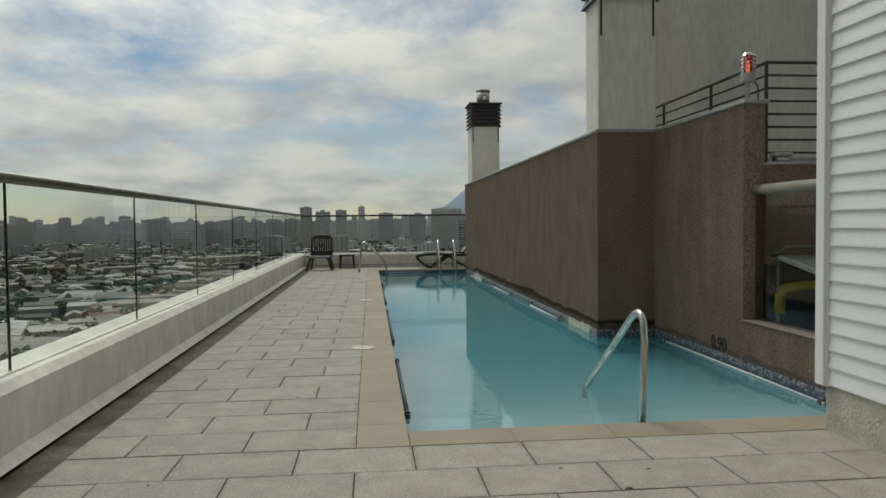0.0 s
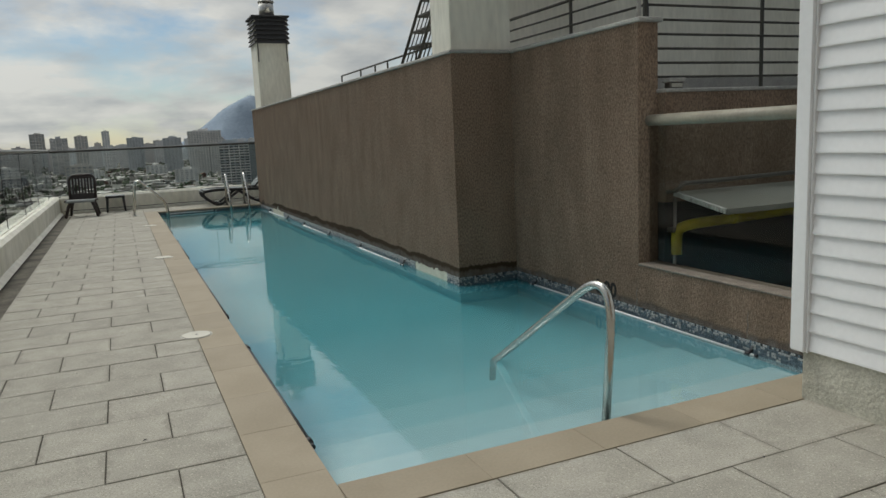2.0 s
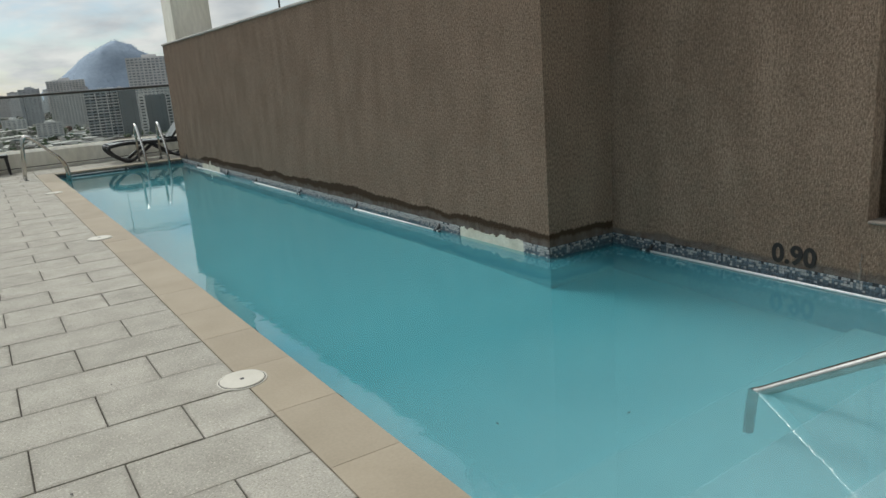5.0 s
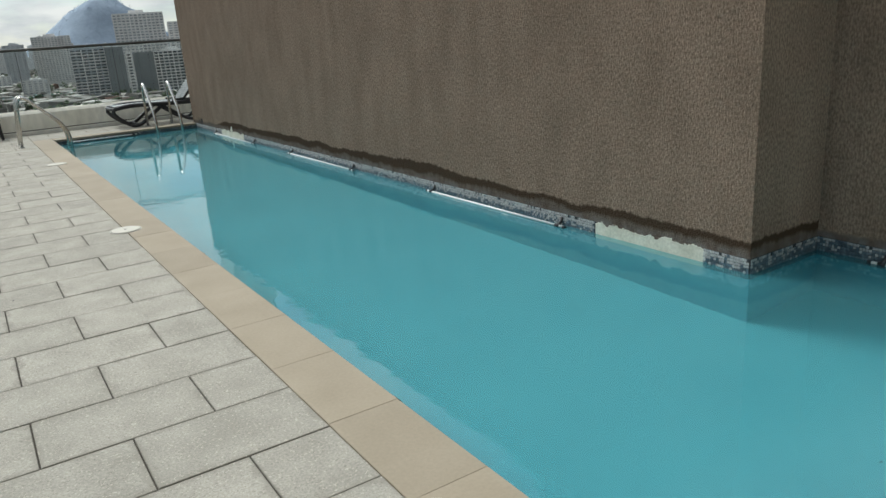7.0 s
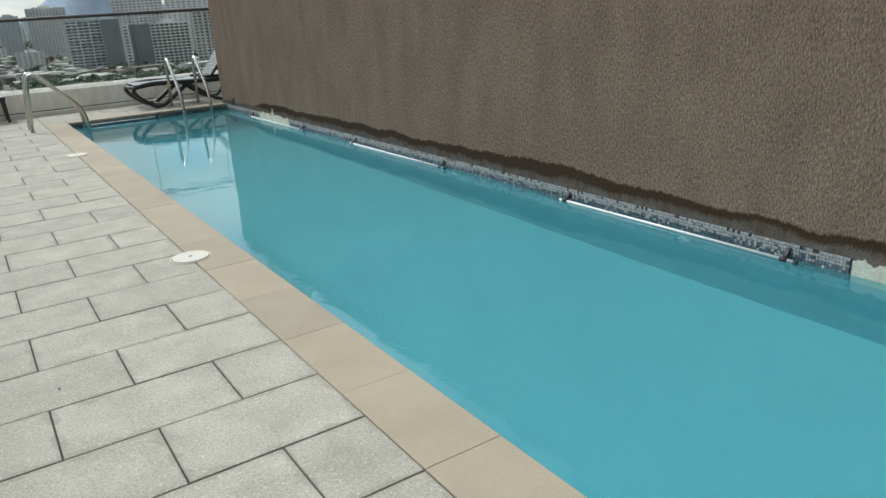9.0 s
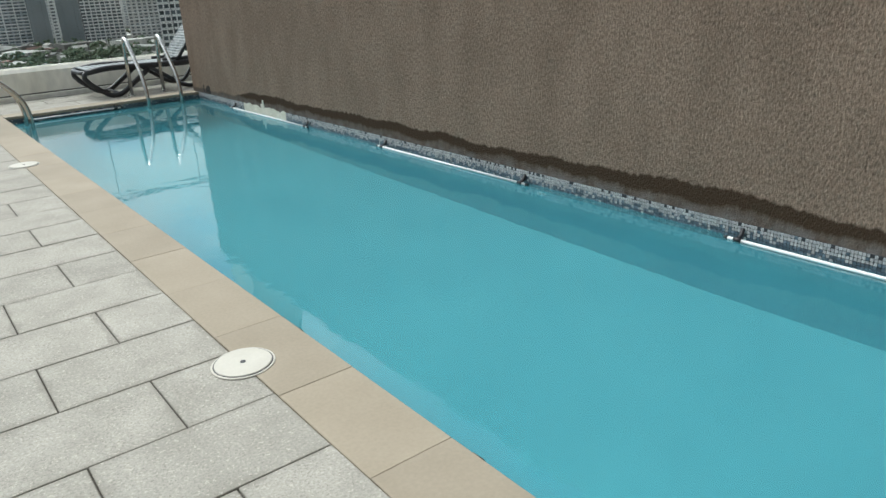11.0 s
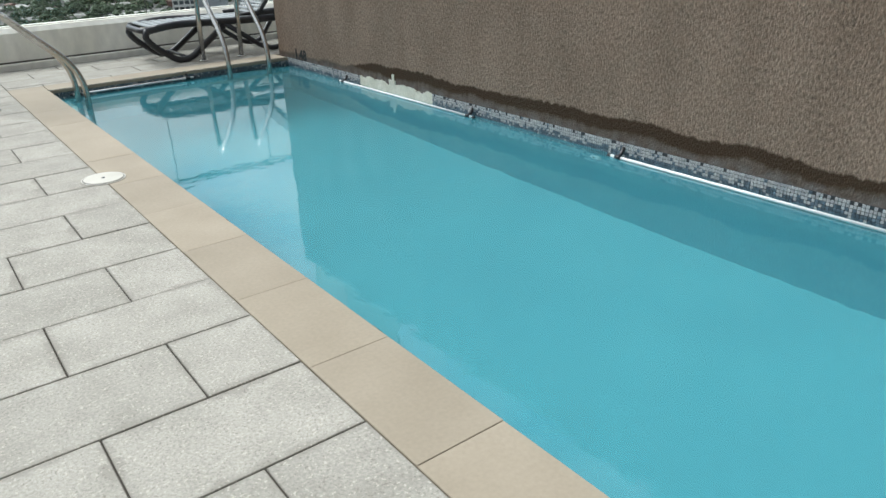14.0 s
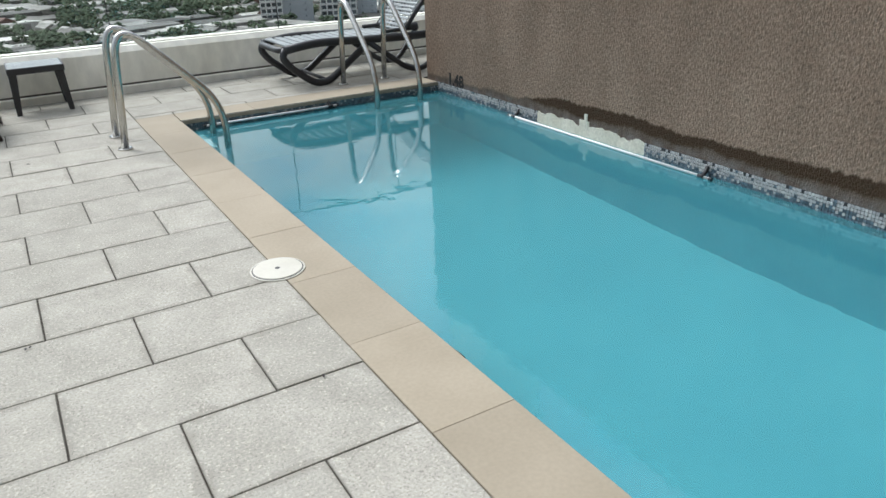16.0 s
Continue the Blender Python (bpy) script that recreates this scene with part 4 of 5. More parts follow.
def resin_chair(at, turn):
    root = thing("garden_chair", at, "low dark brown armless plastic chair, bleached slatted seat", "chair", "", turn)
    for k in range(6):
        y = -0.27 + 0.088 * k
        g = Geo()
        g.slab(-0.30, y, 0.372, 0.30, y + 0.072, 0.396, 0.006)
        part("seat_slat", g, GREYRES if k < 2 else BROWNRES, root, "sun-bleached seat slat" if k < 2 else "")
    for s in (-1, 1):
        g = Geo()
        g.tube(rounded([(s * 0.315, -0.31, 0.375), (s * 0.315, -0.12, 0.392), (s * 0.30, 0.27, 0.36)], 0.1), 0.026, 10)
        part("side_frame", g, BROWNRES, root)
        g = Geo()
        g.tube(rounded([(s * 0.21, -0.16, 0.35), (s * 0.26, -0.22, 0.28), (s * 0.34, -0.31, 0.0)], 0.12), [0.036] * 8 + [0.028], 10)
        part("leg", g, BROWNRES, root)
        g = Geo()
        g.tube(rounded([(s * 0.21, 0.20, 0.35), (s * 0.25, 0.26, 0.28), (s * 0.31, 0.38, 0.0)], 0.12), [0.036] * 8 + [0.028], 10)
        part("leg", g, BROWNRES, root)
    g = Geo()
    g.slab(-0.31, -0.315, 0.335, 0.31, -0.275, 0.388, 0.012)
    part("front_rail", g, GREYRES, root, "sun-bleached front rail")
    tilt = Matrix.Translation((0, 0.23, 0.38)) @ Matrix.Rotation(radians(-16), 4, 'X')
    for k in range(7):
        x = -0.195 + 0.065 * k
        g = Geo()
        g.slab(x - 0.020, 0.0, 0.12, x + 0.020, 0.02, 0.53, 0.006, tilt)
        part("back_slat", g, BROWNRES, root)
    g = Geo()
    g.slab(-0.25, -0.004, 0.02, 0.25, 0.03, 0.15, 0.01, tilt)
    part("lower_rail", g, BROWNRES, root)
    g = Geo()
    g.slab(-0.20, -0.004, 0.505, 0.20, 0.03, 0.60, 0.016, tilt)
    part("top_rail", g, BROWNRES, root)
    g = Geo()
    g.tube([tilt @ Vector(p) for p in rounded([(-0.275, 0.012, -0.03), (-0.275, 0.012, 0.50), (-0.20, 0.012, 0.585), (0.20, 0.012, 0.585), (0.275, 0.012, 0.50), (0.275, 0.012, -0.03)], 0.09)], 0.032, 10)
    part("back_frame", g, BROWNRES, root)


resin_chair((-1.685, 20.95, 0), -4)


def side_table(at):
    root = thing("side_table", at, "small square dark plastic side table beside the parapet", "table")
    w, d, h = 0.44, 0.42, 0.395
    for k in range(6):
        y = 0.012 + (d - 0.024) * k / 6
        g = Geo()
        g.slab(0.012, y, h - 0.014, w - 0.012, y + (d - 0.024) / 6 - 0.006, h, 0.004)
        part("top_slat", g, GREYRES, root, "grey bleached slat")
    g = Geo()
    g.slab(0, 0, h - 0.055, w, 0.012, h - 0.002, 0.004)
    g.slab(0, d - 0.012, h - 0.055, w, d, h - 0.002, 0.004)
    g.slab(0, 0.012, h - 0.055, 0.012, d - 0.012, h - 0.002, 0.004)
    g.slab(w - 0.012, 0.012, h - 0.055, w, d - 0.012, h - 0.002, 0.004)
    part("rim", g, BLACK, root)
    for sx in (0, 1):
        for sy in (0, 1):
            g = Geo()
            x, y = (0.04, w - 0.04)[sx], (0.04, d - 0.04)[sy]
            o = (-0.025, 0.025)[sx]
            oy = (-0.02, 0.02)[sy]
            g.add([(x - 0.03, y - 0.02, h - 0.05), (x + 0.03, y - 0.02, h - 0.05), (x + 0.03, y + 0.02, h - 0.05), (x - 0.03, y + 0.02, h - 0.05),
                   (x + o - 0.02, y + oy - 0.016, 0), (x + o + 0.02, y + oy - 0.016, 0), (x + o + 0.02, y + oy + 0.016, 0), (x + o - 0.02, y + oy + 0.016, 0)],
                  [(0, 1, 2, 3), (7, 6, 5, 4), (0, 4, 5, 1), (1, 5, 6, 2), (2, 6, 7, 3), (3, 7, 4, 0)])
            part("leg", g, BLACK, root)


side_table((-1.20, 21.46, 0))


def sun_lounger(at):
    """Length along x from the foot; the backrest raised."""
    root = thing("sun_lounger", at, "black plastic sun lounger with grey slats, backrest raised", "sun lounger")
    W = 0.62
    for y in (0.0, W):
        g = Geo()
        g.tube(rounded([(0.0, y, 0.36), (0.30, y, 0.40), (1.30, y, 0.36), (1.75, y, 0.37)], 0.2), 0.034, 10, squash=1.15)
        part("side_frame", g, BLACK, root)
        g = Geo()
        g.tube(rounded([(0.02, y, 0.37), (-0.02, y, 0.30), (0.05, y, 0.20), (0.27, y, 0.03), (0.42, y, 0.03), (0.84, y, 0.33)], 0.12), 0.034, 10)
        part("leg", g, BLACK, root, "curved black leg")
        g = Geo()
        g.tube(rounded([(0.85, y, 0.36), (1.30, y, 0.04), (1.50, y, 0.03), (1.75, y, 0.36)], 0.12), 0.028, 10)
        part("leg", g, BLACK, root, "curved black leg")
    for x in (0.40, 1.38):
        g = Geo()
        g.tube([(x, 0, 0.045), (x, W, 0.045)], 0.018, 8)
        part("cross_bar", g, BLACK, root)
    g = Geo()
    g.tube(rounded([(0.06, 0, 0.36), (-0.03, 0.06, 0.36), (-0.03, W - 0.06, 0.36), (0.06, W, 0.36)], 0.06), 0.03, 10)
    part("foot_end", g, BLACK, root)
    for k in range(13):
        x = 0.03 + 0.092 * k
        g = Geo()
        g.slab(x, 0.02, 0.385, x + 0.07, W - 0.02, 0.407, 0.006)
        part("slat", g, GREYRES, root, "grey bleached slat")
    tilt = Matrix.Translation((1.24, 0, 0.40)) @ Matrix.Rotation(radians(-50), 4, 'Y')
    for k in range(16):
        g = Geo()
        g.slab(0.02 + 0.043 * k, 0.03, 0.0, 0.045 + 0.043 * k, W - 0.03, 0.014, 0.004, tilt)
        part("back_slat", g, GREYRES, root, "grey bleached slat")
    for k in range(9):
        y = 0.05 + (W - 0.12) * k / 8
        g = Geo()
        g.slab(0.02, y, 0.002, 0.70, y + 0.02, 0.012, 0.003, tilt)
        part("back_strip", g, GREYRES, root, "grey bleached strip")
    for y in (0.01, W / 2, W - 0.01):
        g = Geo()
        g.tube([tilt @ Vector((0, y, -0.012)), tilt @ Vector((0.74, y, -0.012))], 0.022, 8)
        part("back_frame", g, BLACK, root)
    g = Geo()
    g.tube([(1.62, 0.1, 0.36), (1.62, 0.1, 0.80)], 0.012, 8)
    part("prop", g, BLACK, root)
    for y in (0.06, W - 0.06):
        g = Geo()
        g.tube([(1.06, y - 0.03, 0.43), (1.28, y - 0.03, 0.43)], 0.02, 8)
        part("armrest", g, BLACK, root)


sun_lounger((1.03, 20.97, 0))

# ---- stencilled depths on the walls ----


def stencil(words, y, z, x, size, label):
    cu = bpy.data.curves.new("depth_mark", 'FONT')
    cu.body, cu.size, cu.extrude, cu.space_character = words, size, 0.0012, 1.03
    cu.offset = 0.006
    tmp = bpy.data.objects.new("tmp", cu)
    scene.collection.objects.link(tmp)
    me = bpy.data.meshes.new_from_object(tmp.evaluated_get(bpy.context.evaluated_depsgraph_get()))
    bpy.data.objects.remove(tmp)
    me.name = "depth_mark"
    me.materials.clear()
    me.materials.append(STENCIL)
    ob = new("depth_mark", me)
    ob.matrix_basis = Matrix(((0, 0, -1, x - 0.0035), (-1, 0, 0, y), (0, 1, 0, z), (0, 0, 0, 1)))
    return tagged(ob, label, "depth mark")


stencil("0.90", 7.365, 0.026, JOG_X, 0.172, "black stencilled depth mark 0.90 on brown wall")
stencil("1.48", 20.19, 0.008, POOL_R, 0.150, "black stencilled depth mark 1.48 on brown wall")

# ---- mosaic band at the water line ----
rng = random.Random(4)


def mosaic():
    t, rows, top = 0.0186, 11, 0.004
    back, tiles, crusted = Geo(), Geo(), Geo()

    def run(p0, p1, normal, gaps=(), step=t, lime=(0.62, 0.45, 0.30, 0.16, 0.06)):
        p0, p1, nrm = Vector(p0), Vector(p1), Vector(normal)
        u = (p1 - p0).normalized()
        L = (p1 - p0).length
        for k in range(int(L / step)):
            s = k * step
            y = (p0 + u * s).y
            if any(a <= y <= b for a, b in gaps):
                continue
            for r in range(rows):
                pale = r < len(lime) and rng.random() < lime[r]
                if r == 0 and rng.random() < 0.15:
                    continue
                z = top - (r + 1) * step
                a = p0 + u * (s + 0.0019) + Vector((0, 0, z + 0.0019))
                b = u * (step - 0.0038)
                c = Vector((0, 0, step - 0.0038))
                o = nrm * (0.008 + rng.random() * 0.0015)
                q = [a, a + b, a + b + c, a + c]
                (crusted if pale else tiles).add(q + [v + o for v in q], [(4, 5, 6, 7), (0, 4, 7, 3), (1, 2, 6, 5), (3, 7, 6, 2), (0, 1, 5, 4)])
        e = nrm * 0.004
        segs, y0 = [], 0.0
        if abs(u.y) > 0.5:
            ys = sorted([p0.y, p1.y] + [g for ab in gaps for g in ab])
            for a, b in zip(ys[0::2], ys[1::2]):
                segs.append((Vector((p0.x, a, 0)), Vector((p0.x, b, 0))))
        else:
            segs.append((p0, p1))
        for a, b in segs:
            lo = Vector((min(a.x, b.x, (a + e).x, (b + e).x), min(a.y, b.y, (a + e).y, (b + e).y), top - rows * step))
            hi = Vector((max(a.x, b.x, (a + e).x, (b + e).x), max(a.y, b.y, (a + e).y, (b + e).y), top))
            back.box(*lo, *hi)

    gaps = ((9.10, 10.035), (17.69, 18.84))
    run((POOL_R, JOG_Y, 0), (POOL_R, POOL_Y1, 0), (-1, 0, 0), gaps, lime=(0.97, 0.93, 0.72, 0.30, 0.10))
    run((JOG_X, 5.02, 0), (JOG_X, JOG_Y, 0), (-1, 0, 0))
    run((POOL_R, JOG_Y, 0), (JOG_X, JOG_Y, 0), (0, -1, 0))
    run((POOL_X, POOL_Y1, 0), (POOL_R, POOL_Y1, 0), (0, -1, 0))
    structure("grout", back, GROUT, "dark grout bed of the mosaic band", "grout")
    ob = part("mosaic_tiles", tiles, MOSAIC)
    tagged(ob, "small blue-grey mosaic tiles at the water line, worn", "mosaic", "", "stuff")
    ob = part("crusted_tiles", crusted, CRUSTED)
    tagged(ob, "small mosaic tiles crusted pale with lime", "mosaic", "", "stuff")
    # bare plaster where tiles have fallen off
    for a, b in gaps:
        g = Geo()
        n = 150
        h0 = 0.0
        for k in range(n):
            y0, y1 = a + (b - a) * k / n, a + (b - a) * (k + 1) / n
            h0 = max(-0.02, min(0.016, h0 * 0.9 + rng.gauss(0, 0.0045)))
            d = 0.006 + 0.0008 * rng.random()
            g.box(POOL_R - d, y0, -0.20, POOL_R, y1, h0)
        ob = part("plaster_patch", g, LIME)
        tagged(ob, "bare cream plaster where mosaic tiles have fallen off", "plaster patch", "", "structure")
    g = Geo()
    g.box(POOL_R - 0.010, 18.262, -0.02, POOL_R, 18.288, 0.085)
    g.box(POOL_R - 0.008, 18.24, -0.02, POOL_R, 18.34, 0.035)
    tagged(part("plaster_streak", g, LIME), "cream plaster drip on brown wall", "plaster patch", "", "structure")
    for y, z0, z1, wide in ((6.79, 0.005, 0.17, 0.012), (5.62, 0.01, 0.20, 0.009), (5.18, 0.02, 0.13, 0.007)):
        g = Geo()
        n = 14
        for k in range(n):
            za, zb = z0 + (z1 - z0) * k / n, z0 + (z1 - z0) * (k + 1) / n
            q = wide * (1.25 - k / n) * rng.uniform(0.6, 1.2)
            o = 0.004 * math.sin(k * 0.9 + y)
            g.box(JOG_X - 0.003 - 0.001 * rng.random(), y + o - q / 2, za, JOG_X, y + o + q / 2, zb)
        tagged(part("lime_drip", g, SILL), "thin pale lime drip down the brown low wall", "lime drip", "", "structure")


mosaic()

# ---- leaf litter on the paving and the pool floor ----
g = Geo()
rng = random.Random(8)
for _ in range(90):
    if rng.random() < 0.25:
        x, y, z = rng.uniform(-1.9, 1.8), rng.uniform(3.2, 4.6), 0.001
        if rng.random() < 0.6:
            x, y = rng.uniform(-1.9, -0.5), rng.uniform(5, 20)
    else:
        y = rng.gauss(8.2, 0.9) if rng.random() < 0.6 else rng.uniform(8, 19)
        x, z = rng.uniform(0.5, 1.8), -1.0 - max(0, y - 7) * 0.058 + 0.03
    r, a = rng.uniform(0.004, 0.014), rng.random() * 6.283
    g.add([(x + r * math.cos(a + w) * q, y + r * math.sin(a + w) * q, z + 0.002 + (0.004 if k % 2 else 0)) for k, (w, q) in enumerate(((0, 1.4), (1.3, 0.6), (3.1, 1.3), (4.6, 0.7)))],
          [(0, 1, 2, 3)])
g.add([(0.898 + 0.022 * math.cos(w), 3.875 + 0.016 * math.sin(w), 0.002) for w in (0, 1, 2, 3, 4, 5)] + [(0.898, 3.875, 0.010)], [(k, (k + 1) % 6, 6) for k in range(6)])
tagged(part("leaf_litter", g, BROWNRES), "scattered dark specks of leaf litter", "litter", "", "stuff")

# ---- the city below ----
CITY = material("city_ground", (0.19, 0.185, 0.17), 0.95, dark=(0.09, 0.10, 0.085), scale=0.03, fine=0.25, spec=0.1, fine_amount=0.35)
ROOFS = material("mixed_roofs", (0.40, 0.39, 0.36), 0.8, dark=(0.18, 0.17, 0.155), scale=0.05, fine=0.6, vary=0.75, spec=0.2, islands=True)
REDROOFS = material("red_roofs", (0.17, 0.10, 0.08), 0.8, dark=(0.11, 0.07, 0.06), scale=0.05, fine=0.6, vary=0.4, spec=0.2, islands=True)
FOLIAGE = material("tree_foliage", (0.125, 0.155, 0.10), 0.9, dark=(0.075, 0.10, 0.065), scale=0.2, fine=1.5, vary=0.35, spec=0.1, islands=True, fine_amount=0.3)
# hill and its trees: distance haze painted into the base colour
HILL = material("haze_painted_hill", (0.335, 0.405, 0.485), 0.95, dark=(0.295, 0.36, 0.44), scale=0.012, fine=0.06, spec=0.0, fine_amount=0.07)
HILLTREES = material("haze_painted_hill_trees", (0.37, 0.445, 0.53), 0.95, dark=(0.33, 0.40, 0.48), scale=0.02, fine=0.1, spec=0.0, fine_amount=0.08)
# panes and facades paled as well, haze put into their colours
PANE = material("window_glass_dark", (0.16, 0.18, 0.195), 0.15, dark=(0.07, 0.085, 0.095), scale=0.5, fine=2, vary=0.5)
FARPANE = material("window_glass_far_hazed", (0.36, 0.39, 0.41), 0.3, dark=(0.27, 0.30, 0.32), scale=0.5, fine=2, vary=0.3)
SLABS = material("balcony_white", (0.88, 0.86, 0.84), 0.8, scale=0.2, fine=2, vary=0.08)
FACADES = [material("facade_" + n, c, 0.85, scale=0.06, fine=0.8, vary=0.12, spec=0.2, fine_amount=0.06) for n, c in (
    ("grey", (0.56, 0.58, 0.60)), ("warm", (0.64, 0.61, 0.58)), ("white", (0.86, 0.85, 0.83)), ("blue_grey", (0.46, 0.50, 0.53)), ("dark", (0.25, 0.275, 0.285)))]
def windowed(m, pale, across, storey):
    """Rows of far windows, too small to be built: the facade's tone showing between paler window rows."""
    nt = m.node_tree
    n = nt.nodes.new
    b = nt.nodes["Principled BSDF"]
    base = b.inputs["Base Color"].links[0].from_socket
    co, sep, comb, br = n("ShaderNodeTexCoord"), n("ShaderNodeSeparateXYZ"), n("ShaderNodeCombineXYZ"), n("ShaderNodeTexBrick")
    nt.links.new(co.outputs["Object"], sep.inputs[0])
    nt.links.new(sep.outputs["X"], comb.inputs[0])
    nt.links.new(sep.outputs["Z"], comb.inputs[1])
    nt.links.new(comb.outputs[0], br.inputs["Vector"])
    br.offset = 0.0
    br.inputs["Scale"].default_value = 1.0
    br.inputs["Brick Width"].default_value, br.inputs["Row Height"].default_value = across, storey
    br.inputs["Mortar Size"].default_value, br.inputs["Mortar Smooth"].default_value = 0.9, 0.3
    br.inputs["Color1"].default_value, br.inputs["Color2"].default_value = (0, 0, 0, 1), (0.35, 0.35, 0.35, 1)
    br.inputs["Mortar"].default_value = (1, 1, 1, 1)
    mix = n("ShaderNodeMix"); mix.data_type = 'RGBA'
    nt.links.new(br.outputs["Color"], mix.inputs["Factor"])
    mix.inputs["A"].default_value = (*pale, 1)
    nt.links.new(base, mix.inputs["B"])
    nt.links.new(mix.outputs["Result"], b.inputs["Base Color"])
    return m


# skyline blocks: haze painted in as paler, bluer walls and windows
FARFACADES = [windowed(material("haze_painted_facade_" + n, c, 0.9, scale=0.05, fine=0.5, vary=0.10, spec=0.1, fine_amount=0.10), g, w, 5.8) for n, c, g, w in (
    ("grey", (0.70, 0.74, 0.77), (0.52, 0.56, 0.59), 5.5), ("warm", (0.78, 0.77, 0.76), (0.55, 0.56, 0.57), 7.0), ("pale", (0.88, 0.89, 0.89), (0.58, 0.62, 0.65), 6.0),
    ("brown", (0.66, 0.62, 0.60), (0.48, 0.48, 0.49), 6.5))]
rng = random.Random(21)
g = Geo()
g.box(-12000, -12000, GROUND_Z - 1, 12000, 12000, GROUND_Z)
structure("ground", g, CITY, "city ground far below the terrace, fading into haze", "ground")


def spot(az, d):
    a = radians(az)
    return d * math.sin(a), 10 + d * math.cos(a)


def tree_clump(g, x, y, z, h, r, n=5, size=1.0):
    """A small far tree: a stem and a crown of uneven clumps."""
    g.tube([(x, y, z), (x, y, z + h * 0.5)], r * 0.08, 4, False)
    for _ in range(n):
        a, q = rng.random() * 6.283, r * (0.95 - 0.4 * size) * math.sqrt(rng.random())
        c = Vector((x + q * math.cos(a), y + q * math.sin(a), z + h * rng.uniform(0.42, 0.9 - 0.2 * (q / r) ** 2)))
        s = r * size * rng.uniform(0.38, 0.62)
        vs = []
        for k in range(5):
            w = 6.283 * k / 5 + a
            vs.append(c + Vector((math.cos(w) * s * rng.uniform(0.7, 1.2), math.sin(w) * s * rng.uniform(0.7, 1.2), s * rng.uniform(-0.25, 0.25))))
        vs += [c + Vector((0, 0, s * rng.uniform(0.6, 1.0))), c - Vector((0, 0, s * 0.6))]
        g.add(vs, [(k, (k + 1) % 5, 5) for k in range(5)] + [((k + 1) % 5, k, 6) for k in range(5)])


def house(g, x, y, turn, w, d, h, rise):
    m = Matrix.Translation((x, y, GROUND_Z)) @ Matrix.Rotation(turn, 4, 'Z')
    vs = [(-w, -d, 0), (w, -d, 0), (w, d, 0), (-w, d, 0), (-w, -d, h), (w, -d, h), (w, d, h), (-w, d, h), (-w, 0, h + rise), (w, 0, h + rise)]
    g.add([m @ Vector(v) for v in vs], [(0, 1, 5, 4), (1, 2, 6, 9, 5), (2, 3, 7, 6), (3, 0, 4, 8, 7), (4, 5, 9, 8), (6, 7, 8, 9)])


grey_roofs, red_roofs, crowns = Geo(), Geo(), Geo()
for _ in range(4800):
    az = rng.uniform(-42, 36)
    d = 170 + 2600 * rng.random() ** 1.7
    x, y = spot(az, d)
    turn = 0.35 + (math.pi / 2) * rng.randrange(2) + rng.gauss(0, 0.04)
    big = rng.random() < 0.14
    w, dd = (rng.uniform(11, 26), rng.uniform(6, 11)) if big else (rng.uniform(3.5, 7.5), rng.uniform(3, 5))
    h = rng.uniform(5, 8) if big else rng.uniform(3, 6.5)
    house(red_roofs if rng.random() < 0.10 and not big else grey_roofs, x, y, turn, w, dd, h, rng.uniform(0.4, 1.0) if big else rng.uniform(0.8, 2.2))
for _ in range(4200):
    az = rng.uniform(-42, 36)
    d = 180 + 2400 * rng.random() ** 1.6
    x, y = spot(az, d)
    h = rng.uniform(5, 12)
    tree_clump(crowns, x, y, GROUND_Z, h, h * rng.uniform(0.32, 0.5), 24 if d < 450 else 7, 0.5 if d < 450 else 0.85)
for az0, az1, d0, d1, n in ((4, 16, 430, 640, 170), (-26, -20, 215, 260, 40), (2, 5, 330, 380, 40), (0, 22, 205, 290, 26)):
    for _ in range(n):
        x, y = spot(rng.uniform(az0, az1), rng.uniform(d0, d1))
        h = rng.uniform(7, 13)
        tree_clump(crowns, x, y, GROUND_Z, h, h * rng.uniform(0.35, 0.5), 34, 0.45)
pane_cache = {}


